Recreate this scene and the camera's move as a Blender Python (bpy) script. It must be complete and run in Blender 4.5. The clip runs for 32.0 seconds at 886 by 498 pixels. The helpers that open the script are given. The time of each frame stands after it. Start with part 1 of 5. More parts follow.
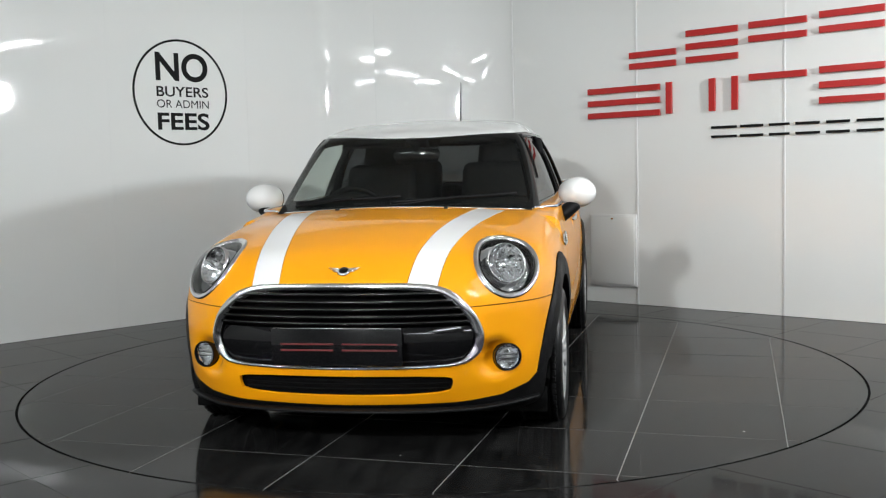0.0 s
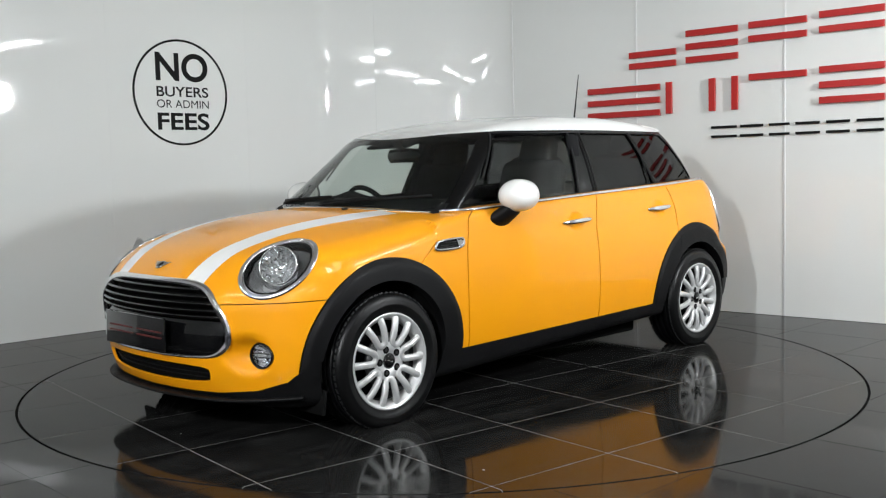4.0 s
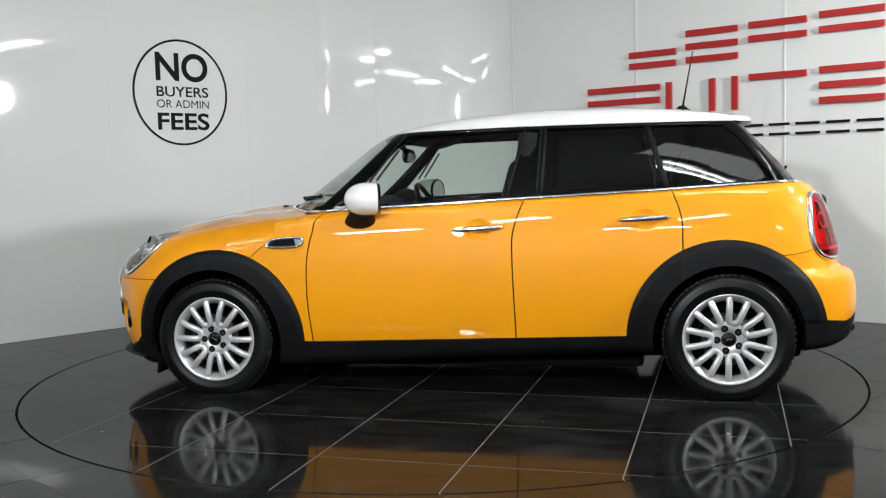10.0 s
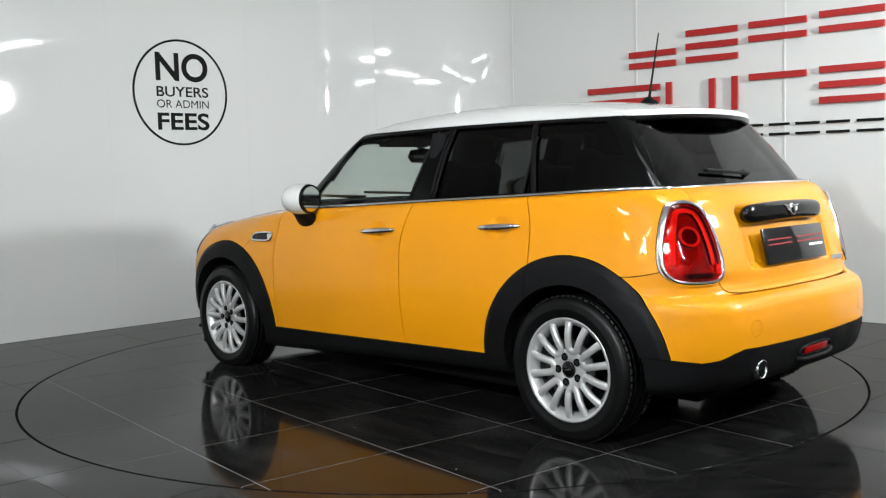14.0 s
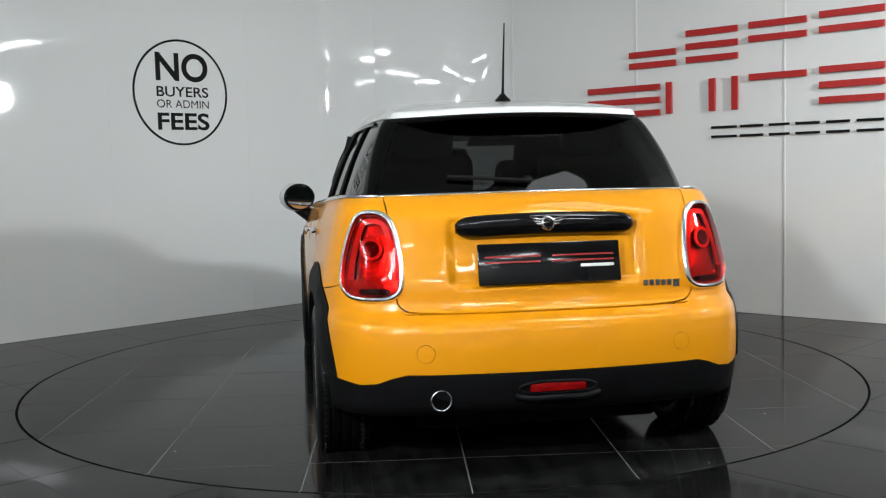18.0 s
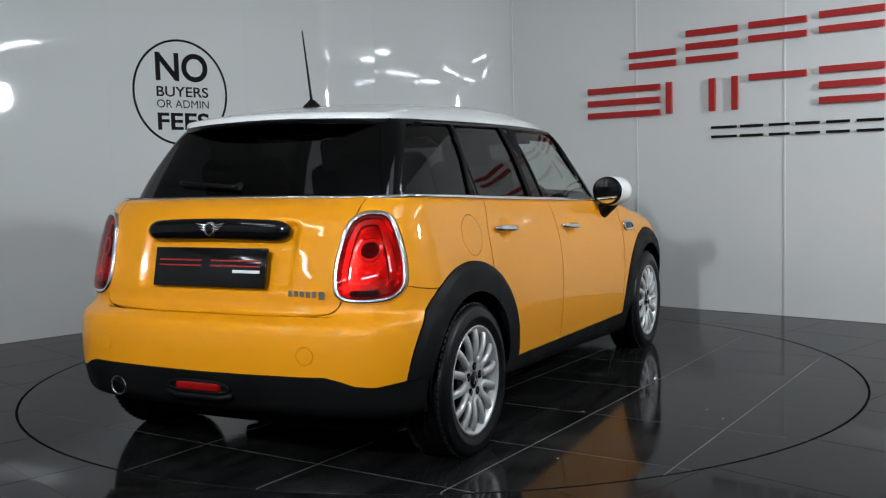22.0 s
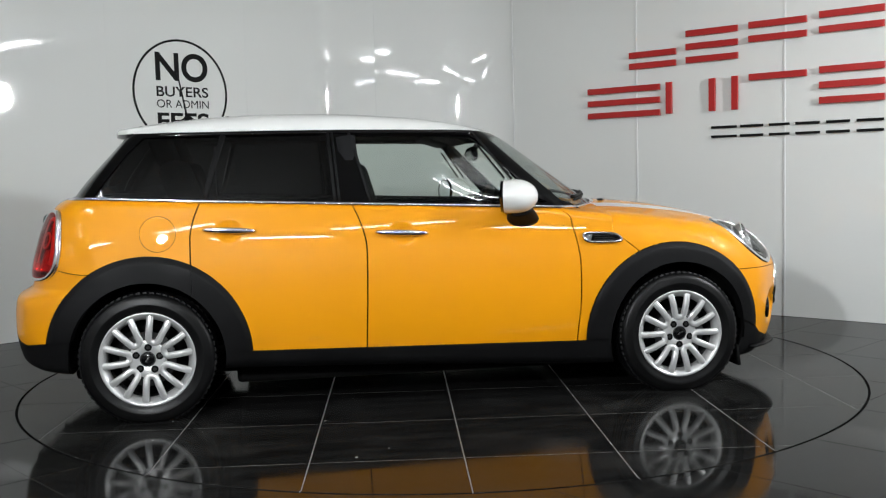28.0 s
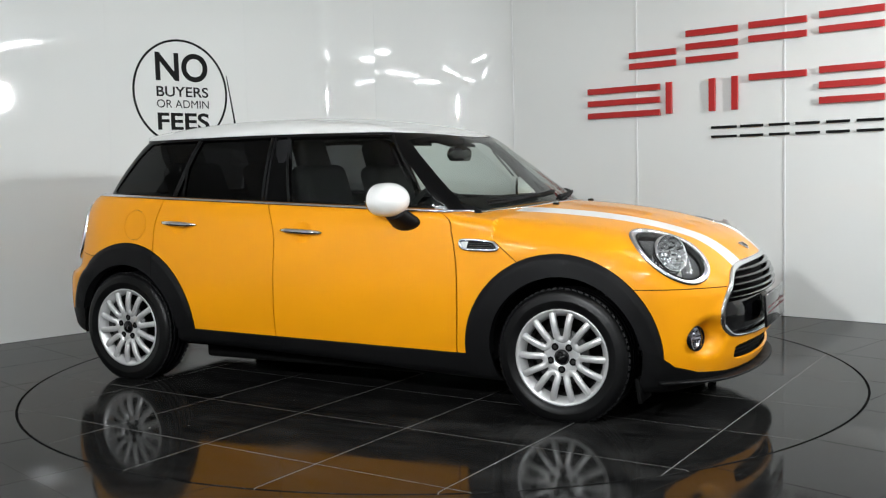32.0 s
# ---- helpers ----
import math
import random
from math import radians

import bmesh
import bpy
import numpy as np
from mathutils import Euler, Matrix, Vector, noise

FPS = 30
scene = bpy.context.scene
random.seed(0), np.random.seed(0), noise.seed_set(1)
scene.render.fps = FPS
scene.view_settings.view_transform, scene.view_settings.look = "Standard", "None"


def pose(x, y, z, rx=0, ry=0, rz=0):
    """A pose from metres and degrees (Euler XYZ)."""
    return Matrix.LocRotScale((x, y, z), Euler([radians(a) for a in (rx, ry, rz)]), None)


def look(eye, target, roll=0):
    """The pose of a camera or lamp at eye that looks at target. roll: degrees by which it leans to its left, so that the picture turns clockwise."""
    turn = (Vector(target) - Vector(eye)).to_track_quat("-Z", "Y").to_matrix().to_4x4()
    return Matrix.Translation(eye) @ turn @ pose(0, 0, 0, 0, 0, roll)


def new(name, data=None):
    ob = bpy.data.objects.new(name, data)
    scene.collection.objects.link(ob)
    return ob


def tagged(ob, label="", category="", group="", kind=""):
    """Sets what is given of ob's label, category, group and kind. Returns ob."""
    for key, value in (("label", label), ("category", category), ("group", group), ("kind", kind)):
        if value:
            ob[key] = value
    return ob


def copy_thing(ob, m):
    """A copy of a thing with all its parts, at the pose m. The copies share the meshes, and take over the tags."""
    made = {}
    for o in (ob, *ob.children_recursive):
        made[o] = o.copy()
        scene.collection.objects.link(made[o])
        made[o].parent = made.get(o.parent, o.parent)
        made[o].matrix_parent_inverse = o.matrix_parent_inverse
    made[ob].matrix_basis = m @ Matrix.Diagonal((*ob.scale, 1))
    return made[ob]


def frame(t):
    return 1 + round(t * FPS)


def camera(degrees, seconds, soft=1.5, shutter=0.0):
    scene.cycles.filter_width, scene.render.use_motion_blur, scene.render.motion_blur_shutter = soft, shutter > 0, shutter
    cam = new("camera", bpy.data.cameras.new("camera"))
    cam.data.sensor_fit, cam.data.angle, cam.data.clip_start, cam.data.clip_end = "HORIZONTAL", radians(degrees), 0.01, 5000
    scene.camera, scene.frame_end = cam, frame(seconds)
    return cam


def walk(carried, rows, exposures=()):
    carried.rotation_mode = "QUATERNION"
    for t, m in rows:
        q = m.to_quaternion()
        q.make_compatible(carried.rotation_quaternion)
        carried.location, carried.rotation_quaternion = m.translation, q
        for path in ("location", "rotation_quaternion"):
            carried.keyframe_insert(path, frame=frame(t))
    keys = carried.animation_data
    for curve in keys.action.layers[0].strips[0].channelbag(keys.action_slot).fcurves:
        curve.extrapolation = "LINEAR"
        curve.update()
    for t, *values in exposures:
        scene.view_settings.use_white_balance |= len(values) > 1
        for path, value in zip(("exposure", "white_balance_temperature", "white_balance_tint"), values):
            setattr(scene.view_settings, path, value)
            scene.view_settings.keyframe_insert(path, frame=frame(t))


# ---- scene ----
# The camera stands still on its tripod beside the turntable.
cam = camera(48.13, 32.0, soft=1.25)
EYE = Vector((0.0, -5.6265, 1.1216))
YAW, TILT = radians(0.1935), radians(4.503)
AIM = EYE + Vector((math.sin(YAW) * math.cos(TILT), math.cos(YAW) * math.cos(TILT), -math.sin(TILT)))
walk(cam, [(0.0, look(EYE, AIM, -1.4126)), (32.0, look(EYE, AIM, -1.4126))],
     exposures=[(0.0, 0.0, 6500, 10), (6.0, -0.05, 6500, 10), (9.0, -0.06, 6500, 10), (13.0, 0.08, 6500, 10), (15.0, -0.06, 6450, 10), (17.0, -0.22, 6400, 10), (19.0, -0.54, 6400, 10), (20.0, -0.76, 6270, 10), (21.0, -0.74, 6180, 10), (22.0, -0.72, 6130, 10),
                (23.5, -0.33, 6280, 10), (25.0, -0.16, 6470, 10), (28.0, -0.28, 6500, 10), (29.0, -0.22, 6500, 10), (30.0, -0.10, 6500, 10), (31.0, -0.04, 6500, 10), (32.0, 0.04, 6500, 10)])

# The turntable's angle against time, in degrees.
TURN = [(0, -100.5), (1, -109.35), (2, -118.09), (3, -126.8), (5.5, -149.01), (7, -162.61), (8, -171.75), (9, -180.88),
        (10, -189.91), (11, -198.84), (12, -207.76), (13, -216.75), (14, -225.74), (16.5, -247.79), (18, -261.19), (19, -270.02),
        (20, -278.95), (21, -287.88), (22, -296.96), (23, -306.01), (24, -315.03), (25, -324.07), (27.5, -346.66), (29, -360.2),
        (30, -369.25), (31, -378.29), (32, -387.22)]
CAR_SHIFT = (-0.2234, -0.0800, 0.0)

# ---- light ----
world = bpy.data.worlds.new("showroom_air")
scene.world = world
world.use_nodes = True
world.node_tree.nodes["Background"].inputs[0].default_value = (0.80, 0.83, 0.86, 1)
world.node_tree.nodes["Background"].inputs[1].default_value = 0.03


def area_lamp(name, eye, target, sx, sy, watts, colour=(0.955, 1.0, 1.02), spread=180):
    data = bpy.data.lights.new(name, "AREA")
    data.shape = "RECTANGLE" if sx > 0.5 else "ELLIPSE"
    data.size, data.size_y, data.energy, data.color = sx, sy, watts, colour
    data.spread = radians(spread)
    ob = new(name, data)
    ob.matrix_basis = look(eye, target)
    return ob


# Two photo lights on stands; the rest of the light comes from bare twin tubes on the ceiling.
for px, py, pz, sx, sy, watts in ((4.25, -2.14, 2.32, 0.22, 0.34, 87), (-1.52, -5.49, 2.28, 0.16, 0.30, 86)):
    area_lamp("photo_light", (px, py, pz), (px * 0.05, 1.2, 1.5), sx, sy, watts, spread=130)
# The last fitting is added out of view, to brighten the right-hand wall.
TUBES = [(-2.9, -3.4, -59), (1.55, -3.17, -38), (3.6, -1.8, -56), (-1.2, -6.0, 43), (1.2, -6.2, 43), (-3.3, -7.4, 20), (0.2, -8.0, 0), (3.4, -7.3, -20), (-4.6, -5.2, 80)]
DIFFUSER = (1.75, -2.72, -38)

# ---- materials ----
MATS = {}


def mat(name, colour, rough=0.5, metal=0.0, coat=0.0, coat_rough=0.03, spec=0.5, grain=0.0, grain_scale=200.0, vary=0.0, vary_scale=3.0, rough_vary=0.0):
    """A plain surface with grain (bump), broad colour changes and uneven gloss."""
    m = bpy.data.materials.new(name)
    m.use_nodes = True
    nt, L = m.node_tree, m.node_tree.links
    b = nt.nodes["Principled BSDF"]
    b.inputs["Base Color"].default_value = (*colour, 1)
    b.inputs["Roughness"].default_value, b.inputs["Metallic"].default_value = rough, metal
    b.inputs["Coat Weight"].default_value, b.inputs["Coat Roughness"].default_value = coat, coat_rough
    b.inputs["Specular IOR Level"].default_value = spec
    tc = nt.nodes.new("ShaderNodeTexCoord")
    if grain:
        n = nt.nodes.new("ShaderNodeTexNoise")
        n.inputs["Scale"].default_value, n.inputs["Detail"].default_value = grain_scale, 4
        bp = nt.nodes.new("ShaderNodeBump")
        bp.inputs["Strength"].default_value, bp.inputs["Distance"].default_value = grain, 0.002
        L.new(tc.outputs["Object"], n.inputs["Vector"])
        L.new(n.outputs["Fac"], bp.inputs["Height"])
        L.new(bp.outputs["Normal"], b.inputs["Normal"])
    if vary or rough_vary:
        n = nt.nodes.new("ShaderNodeTexNoise")
        n.inputs["Scale"].default_value, n.inputs["Detail"].default_value = vary_scale, 6
        L.new(tc.outputs["Object"], n.inputs["Vector"])
        if vary:
            mx = nt.nodes.new("ShaderNodeMix")
            mx.data_type = "RGBA"
            mx.inputs["A"].default_value = (*[c * (1 - vary) for c in colour], 1)
            mx.inputs["B"].default_value = (*[min(1, c * (1 + vary)) for c in colour], 1)
            L.new(n.outputs["Fac"], mx.inputs["Factor"])
            L.new(mx.outputs["Result"], b.inputs["Base Color"])
        if rough_vary:
            mr = nt.nodes.new("ShaderNodeMapRange")
            mr.inputs["From Min"].default_value, mr.inputs["From Max"].default_value = 0.3, 0.7
            mr.inputs["To Min"].default_value, mr.inputs["To Max"].default_value = rough * (1 - rough_vary), rough * (1 + rough_vary)
            L.new(n.outputs["Fac"], mr.inputs["Value"])
            L.new(mr.outputs["Result"], b.inputs["Roughness"])
    MATS[name] = m
    return m


def glass(name, tint, gloss=1.5):
    """Thin sheet glass: clear or tinted, with a true Fresnel gloss."""
    m = bpy.data.materials.new(name)
    m.use_nodes = True
    nt, L = m.node_tree, m.node_tree.links
    out = nt.nodes["Material Output"]
    nt.nodes.remove(nt.nodes["Principled BSDF"])
    t, g, mx, fr = (nt.nodes.new(k) for k in ("ShaderNodeBsdfTransparent", "ShaderNodeBsdfGlossy", "ShaderNodeMixShader", "ShaderNodeLayerWeight"))
    t.inputs["Color"].default_value = (*tint, 1)
    g.inputs["Roughness"].default_value = 0.01
    # thin sheet: Schlick's gloss from the facing angle
    f0 = ((gloss - 1) / (gloss + 1)) ** 2
    pw, ml = nt.nodes.new("ShaderNodeMath"), nt.nodes.new("ShaderNodeMath")
    pw.operation, pw.inputs[1].default_value = "POWER", 5.0
    ml.operation, ml.inputs[1].default_value, ml.inputs[2].default_value = "MULTIPLY_ADD", 1 - f0, f0 * 1.2
    fr.inputs["Blend"].default_value = 0.5
    L.new(fr.outputs["Facing"], pw.inputs[0])
    L.new(pw.outputs[0], ml.inputs[0])
    L.new(ml.outputs[0], mx.inputs[0])
    L.new(t.outputs[0], mx.inputs[1])
    L.new(g.outputs[0], mx.inputs[2])
    L.new(mx.outputs[0], out.inputs[0])
    MATS[name] = m
    return m


def glow(name, colour, strength):
    m = bpy.data.materials.new(name)
    m.use_nodes = True
    b = m.node_tree.nodes["Principled BSDF"]
    b.inputs["Base Color"].default_value = (*colour, 1)
    b.inputs["Emission Color"].default_value = (*colour, 1)
    b.inputs["Emission Strength"].default_value = strength
    MATS[name] = m
    return m


mat("paint_orange", (0.79, 0.308, 0.0022), 0.45, 0.0, 0.75, 0.010, 0.15, grain=0.02, grain_scale=900, vary=0.03, vary_scale=1.2)
mat("paint_white", (0.80, 0.80, 0.78), 0.35, 0.0, 1.0, 0.03, vary=0.02, vary_scale=2)
mat("stripe_white", (0.78, 0.78, 0.77), 0.32, 0.0, 0.6, 0.06, vary=0.02)
mat("plastic_black", (0.0042, 0.0042, 0.0046), 0.55, spec=0.16, grain=0.25, grain_scale=700, vary=0.25, vary_scale=5, rough_vary=0.2)
mat("gloss_black", (0.003, 0.003, 0.0033), 0.09, 0.0, 0.25, 0.02, 0.3)
mat("pillar_black", (0.0022, 0.0022, 0.0024), 0.10, spec=0.22)
mat("dark_chrome", (0.10, 0.10, 0.10), 0.25, 1.0)
mat("deep_black", (0.004, 0.004, 0.004), 0.8, spec=0.06, grain=0.1)
mat("chrome", (0.88, 0.88, 0.89), 0.13, 1.0, rough_vary=0.4, vary_scale=12)
mat("alloy_silver", (0.60, 0.60, 0.597), 0.33, 0.5, 0.4, 0.06, grain=0.02, grain_scale=800, vary=0.05, vary_scale=9)
mat("steel_dark", (0.045, 0.045, 0.045), 0.45, 0.8, grain=0.1, vary=0.4, vary_scale=9)
mat("tyre_rubber", (0.0035, 0.0035, 0.0037), 0.36, spec=0.22, grain=0.2, grain_scale=300, vary=0.3, vary_scale=10, rough_vary=0.15)
mat("tread_rubber", (0.0065, 0.0065, 0.0067), 0.6, spec=0.3, grain=0.2, grain_scale=300, vary=0.3, vary_scale=10)
mat("lens_red", (0.26, 0.003, 0.003), 0.6, 0.0, 0.8, 0.012, 0.0, vary=0.55, vary_scale=24)
mat("lamp_facets", (0.62, 0.60, 0.60), 0.22, 0.85, grain=1.0, grain_scale=45, vary=0.35, vary_scale=30)
mat("lamp_rib", (0.66, 0.64, 0.64), 0.3, 0.3, grain=0.3, grain_scale=120)
mat("lens_red_dark", (0.06, 0.001, 0.002), 0.6, 0.0, 1.0, 0.012, 0.0, vary=0.2, vary_scale=16)
mat("lens_amber", (0.45, 0.16, 0.02), 0.2, 0.0, 1.0, 0.03)
mat("lamp_grey", (0.46, 0.46, 0.465), 0.24, 0.75, grain=0.1)
mat("interior_black", (0.004, 0.004, 0.0043), 0.75, spec=0.12, grain=0.25, grain_scale=250, vary=0.25, vary_scale=8)
mat("headliner", (0.014, 0.014, 0.015), 0.9, spec=0.1, grain=0.2, grain_scale=400)
mat("reflector_silver", (0.86, 0.86, 0.87), 0.28, 0.8, grain=0.3, grain_scale=90)
mat("mirror_silver", (0.80, 0.81, 0.82), 0.05, 1.0)
mat("plate_black", (0.004, 0.004, 0.0045), 0.10, 0.0, 0.25, 0.03, 0.4, rough_vary=0.4, vary_scale=14)
mat("letter_red", (0.42, 0.012, 0.010), 0.45, vary=0.06, vary_scale=4)
mat("letter_black", (0.006, 0.006, 0.006), 0.5, spec=0.12, vary=0.1)
mat("print_white", (0.75, 0.75, 0.75), 0.4)
mat("print_red", (0.30, 0.012, 0.012), 0.4)
mat("print_dull_red", (0.10, 0.008, 0.008), 0.4)
glass("glass_clear", (0.78, 0.83, 0.80), 1.45)
glass("glass_tint", (0.082, 0.084, 0.087), 1.45)
glass("lens_glass_red", (0.90, 0.075, 0.055), 1.45)
glass("glass_lens", (0.95, 0.96, 0.96), 1.45)
glow("tube_glow", (0.955, 1.0, 1.03), 53)
glow("panel_glow", (0.97, 1.0, 1.0), 3.5)


def wall_paint():
    m = mat("wall_panel", (0.752, 0.762, 0.742), 0.03, vary=0.015, vary_scale=0.8)
    nt = m.node_tree
    b = nt.nodes["Principled BSDF"]
    b.inputs["Specular IOR Level"].default_value = 0.5
    n = nt.nodes.new("ShaderNodeTexNoise")
    n.inputs["Scale"].default_value, n.inputs["Detail"].default_value = 1.6, 2
    bp = nt.nodes.new("ShaderNodeBump")
    bp.inputs["Strength"].default_value, bp.inputs["Distance"].default_value = 0.05, 0.02
    tc = nt.nodes.new("ShaderNodeTexCoord")
    mp = nt.nodes.new("ShaderNodeMapping")
    mp.inputs["Scale"].default_value = (1, 1, 0.35)
    nt.links.new(tc.outputs["Object"], mp.inputs["Vector"])
    nt.links.new(mp.outputs["Vector"], n.inputs["Vector"])
    nt.links.new(n.outputs["Fac"], bp.inputs["Height"])
    nt.links.new(bp.outputs["Normal"], b.inputs["Normal"])


def tile_stone(name):
    """Polished black stone tiles: each one slightly different, faintly grained, with dusty patches."""
    m = bpy.data.materials.new(name)
    m.use_nodes = True
    nt, L = m.node_tree, m.node_tree.links
    b = nt.nodes["Principled BSDF"]
    tc, oi = nt.nodes.new("ShaderNodeTexCoord"), nt.nodes.new("ShaderNodeObjectInfo")
    mp = nt.nodes.new("ShaderNodeMapping")
    mp.inputs["Scale"].default_value = (1, 6, 1)
    streak, dust = nt.nodes.new("ShaderNodeTexNoise"), nt.nodes.new("ShaderNodeTexNoise")
    streak.inputs["Scale"].default_value, streak.inputs["Detail"].default_value = 3.0, 8
    dust.inputs["Scale"].default_value, dust.inputs["Detail"].default_value = 2.2, 7
    L.new(tc.outputs["Object"], mp.inputs["Vector"])
    add = nt.nodes.new("ShaderNodeVectorMath")
    add.operation = "ADD"
    sc = nt.nodes.new("ShaderNodeMath")
    sc.operation, sc.inputs[1].default_value = "MULTIPLY", 37.0
    L.new(oi.outputs["Random"], sc.inputs[0])
    L.new(mp.outputs["Vector"], add.inputs[0])
    L.new(sc.outputs[0], add.inputs[1])
    L.new(add.outputs[0], streak.inputs["Vector"])
    L.new(tc.outputs["Object"], dust.inputs["Vector"])
    ramp = nt.nodes.new("ShaderNodeMapRange")
    ramp.inputs["From Min"].default_value, ramp.inputs["From Max"].default_value = 0.35, 0.75
    ramp.inputs["To Min"].default_value, ramp.inputs["To Max"].default_value = 0.0, 1.0
    L.new(streak.outputs["Fac"], ramp.inputs["Value"])
    mx = nt.nodes.new("ShaderNodeMix")
    mx.data_type = "RGBA"
    mx.inputs["A"].default_value, mx.inputs["B"].default_value = (0.0055, 0.0055, 0.0055, 1), (0.018, 0.0177, 0.0172, 1)
    L.new(ramp.outputs["Result"], mx.inputs["Factor"])
    # scattered specks of dust
    vo, lt, gt, sp = (nt.nodes.new(k) for k in ("ShaderNodeTexVoronoi", "ShaderNodeMath", "ShaderNodeMath", "ShaderNodeMath"))
    vo.inputs["Scale"].default_value = 6.5
    lt.operation, gt.operation, sp.operation = "LESS_THAN", "GREATER_THAN", "MULTIPLY"
    rg = nt.nodes.new("ShaderNodeSeparateColor")
    sz = nt.nodes.new("ShaderNodeMath")
    sz.operation, sz.inputs[1].default_value = "MULTIPLY", 0.040
    gt.inputs[1].default_value = 0.3
    L.new(tc.outputs["Object"], vo.inputs["Vector"])
    L.new(vo.outputs["Color"], rg.inputs[0])
    L.new(rg.outputs["Green"], sz.inputs[0])
    L.new(vo.outputs["Distance"], lt.inputs[0])
    L.new(sz.outputs[0], lt.inputs[1])
    L.new(rg.outputs["Red"], gt.inputs[0])
    L.new(lt.outputs[0], sp.inputs[0])
    L.new(gt.outputs[0], sp.inputs[1])
    dm = nt.nodes.new("ShaderNodeMix")
    dm.data_type = "RGBA"
    dm.inputs["B"].default_value = (0.55, 0.55, 0.53, 1)
    L.new(sp.outputs[0], dm.inputs["Factor"])
    L.new(mx.outputs["Result"], dm.inputs["A"])
    # dull smears of dust
    smear, sm = nt.nodes.new("ShaderNodeMapRange"), nt.nodes.new("ShaderNodeMix")
    smear.inputs["From Min"].default_value, smear.inputs["From Max"].default_value = 0.54, 0.74
    smear.inputs["To Min"].default_value, smear.inputs["To Max"].default_value = 0.0, 0.55
    sm.data_type = "RGBA"
    sm.inputs["B"].default_value = (0.050, 0.049, 0.047, 1)
    L.new(dust.outputs["Fac"], smear.inputs["Value"])
    L.new(smear.outputs["Result"], sm.inputs["Factor"])
    L.new(dm.outputs["Result"], sm.inputs["A"])
    L.new(sm.outputs["Result"], b.inputs["Base Color"])
    mr = nt.nodes.new("ShaderNodeMapRange")
    mr.inputs["From Min"].default_value, mr.inputs["From Max"].default_value = 0.35, 0.7
    mr.inputs["To Min"].default_value, mr.inputs["To Max"].default_value = 0.045, 0.13
    L.new(dust.outputs["Fac"], mr.inputs["Value"])
    L.new(mr.outputs["Result"], b.inputs["Roughness"])
    b.inputs["Specular IOR Level"].default_value = 0.066
    MATS[name] = m


wall_paint()
tile_stone("floor_tile")
mat("grout", (0.20, 0.20, 0.195), 0.3, spec=0.1, grain=0.3, vary=0.3, vary_scale=30)
mat("grout_dark", (0.02, 0.02, 0.0195), 0.16, spec=0.09, grain=0.3, vary=0.3, vary_scale=30)
mat("gap_black", (0.002, 0.002, 0.002), 0.9, spec=0.03)
mat("trim_white", (0.74, 0.745, 0.735), 0.3)
mat("ceiling_grey", (0.50, 0.50, 0.49), 0.8, grain=0.1, vary=0.05)
mat("wall_far", (0.55, 0.55, 0.54), 0.6, vary=0.12, vary_scale=0.7)

# ---- mesh helpers ----


def mesh_of(name, verts, faces, material, smooth=True, normals=None):
    me = bpy.data.meshes.new(name)
    me.from_pydata([tuple(v) for v in verts] if not isinstance(verts, np.ndarray) else verts.tolist(), [], faces if isinstance(faces, list) else faces.tolist())
    me.materials.append(MATS[material])
    if smooth:
        me.shade_smooth()
    else:
        me.shade_flat()
    if normals is not None:
        me.normals_split_custom_set_from_vertices(normals.tolist())
    return me


def bm_mesh(name, bm, material, smooth=False, angle=35):
    bmesh.ops.recalc_face_normals(bm, faces=bm.faces)
    me = bpy.data.meshes.new(name)
    if smooth:
        for e in bm.edges:
            e.smooth = not (e.is_manifold and e.calc_face_angle(0) > radians(angle))
        for f in bm.faces:
            f.smooth = True
    bm.to_mesh(me)
    bm.free()
    me.materials.append(MATS[material])
    return me


def part(name, me, parent, label="", m=None):
    ob = new(name, me)
    ob.parent = parent
    if m is not None:
        ob.matrix_basis = m
    if label:
        ob["label"] = label
    return ob


def block(sx, sy, sz, bevel=0.0, seg=2, m=None):
    """A block of that size about the origin, with rounded edges."""
    bm = bmesh.new()
    bmesh.ops.create_cube(bm, size=1)
    bmesh.ops.scale(bm, vec=(sx, sy, sz), verts=bm.verts)
    if bevel:
        bmesh.ops.bevel(bm, geom=bm.edges[:], offset=bevel, segments=seg, profile=0.5, affect="EDGES")
    if m is not None:
        bmesh.ops.transform(bm, matrix=m, verts=bm.verts)
    return bm


def rod(r0, r1, z0, z1, n=24, caps=True, bevel=0.0):
    bm = bmesh.new()
    bmesh.ops.create_cone(bm, cap_ends=caps, segments=n, radius1=r0, radius2=r1, depth=z1 - z0, matrix=Matrix.Translation((0, 0, (z0 + z1) / 2)))
    if bevel:
        bmesh.ops.bevel(bm, geom=[e for e in bm.edges if len(e.link_faces) == 2 and e.calc_face_angle(0) > 1], offset=bevel, segments=2, affect="EDGES")
    return bm


def lathe(profile, n=64, axis="Y"):
    """Turn a profile of (radius, along) round an axis."""
    a = np.linspace(0, 2 * np.pi, n, endpoint=False)
    pr = np.array(profile)
    V = np.zeros((len(pr), n, 3))
    V[:, :, 0], V[:, :, 2] = pr[:, :1] * np.cos(a), pr[:, :1] * np.sin(a)
    V[:, :, 1] = pr[:, 1:]
    if axis == "X":
        V = V[:, :, [1, 0, 2]]
    i, j = np.meshgrid(np.arange(len(pr) - 1), np.arange(n), indexing="ij")
    k = (j + 1) % n
    F = np.stack([i * n + j, i * n + k, (i + 1) * n + k, (i + 1) * n + j], -1).reshape(-1, 4)
    return V.reshape(-1, 3), F


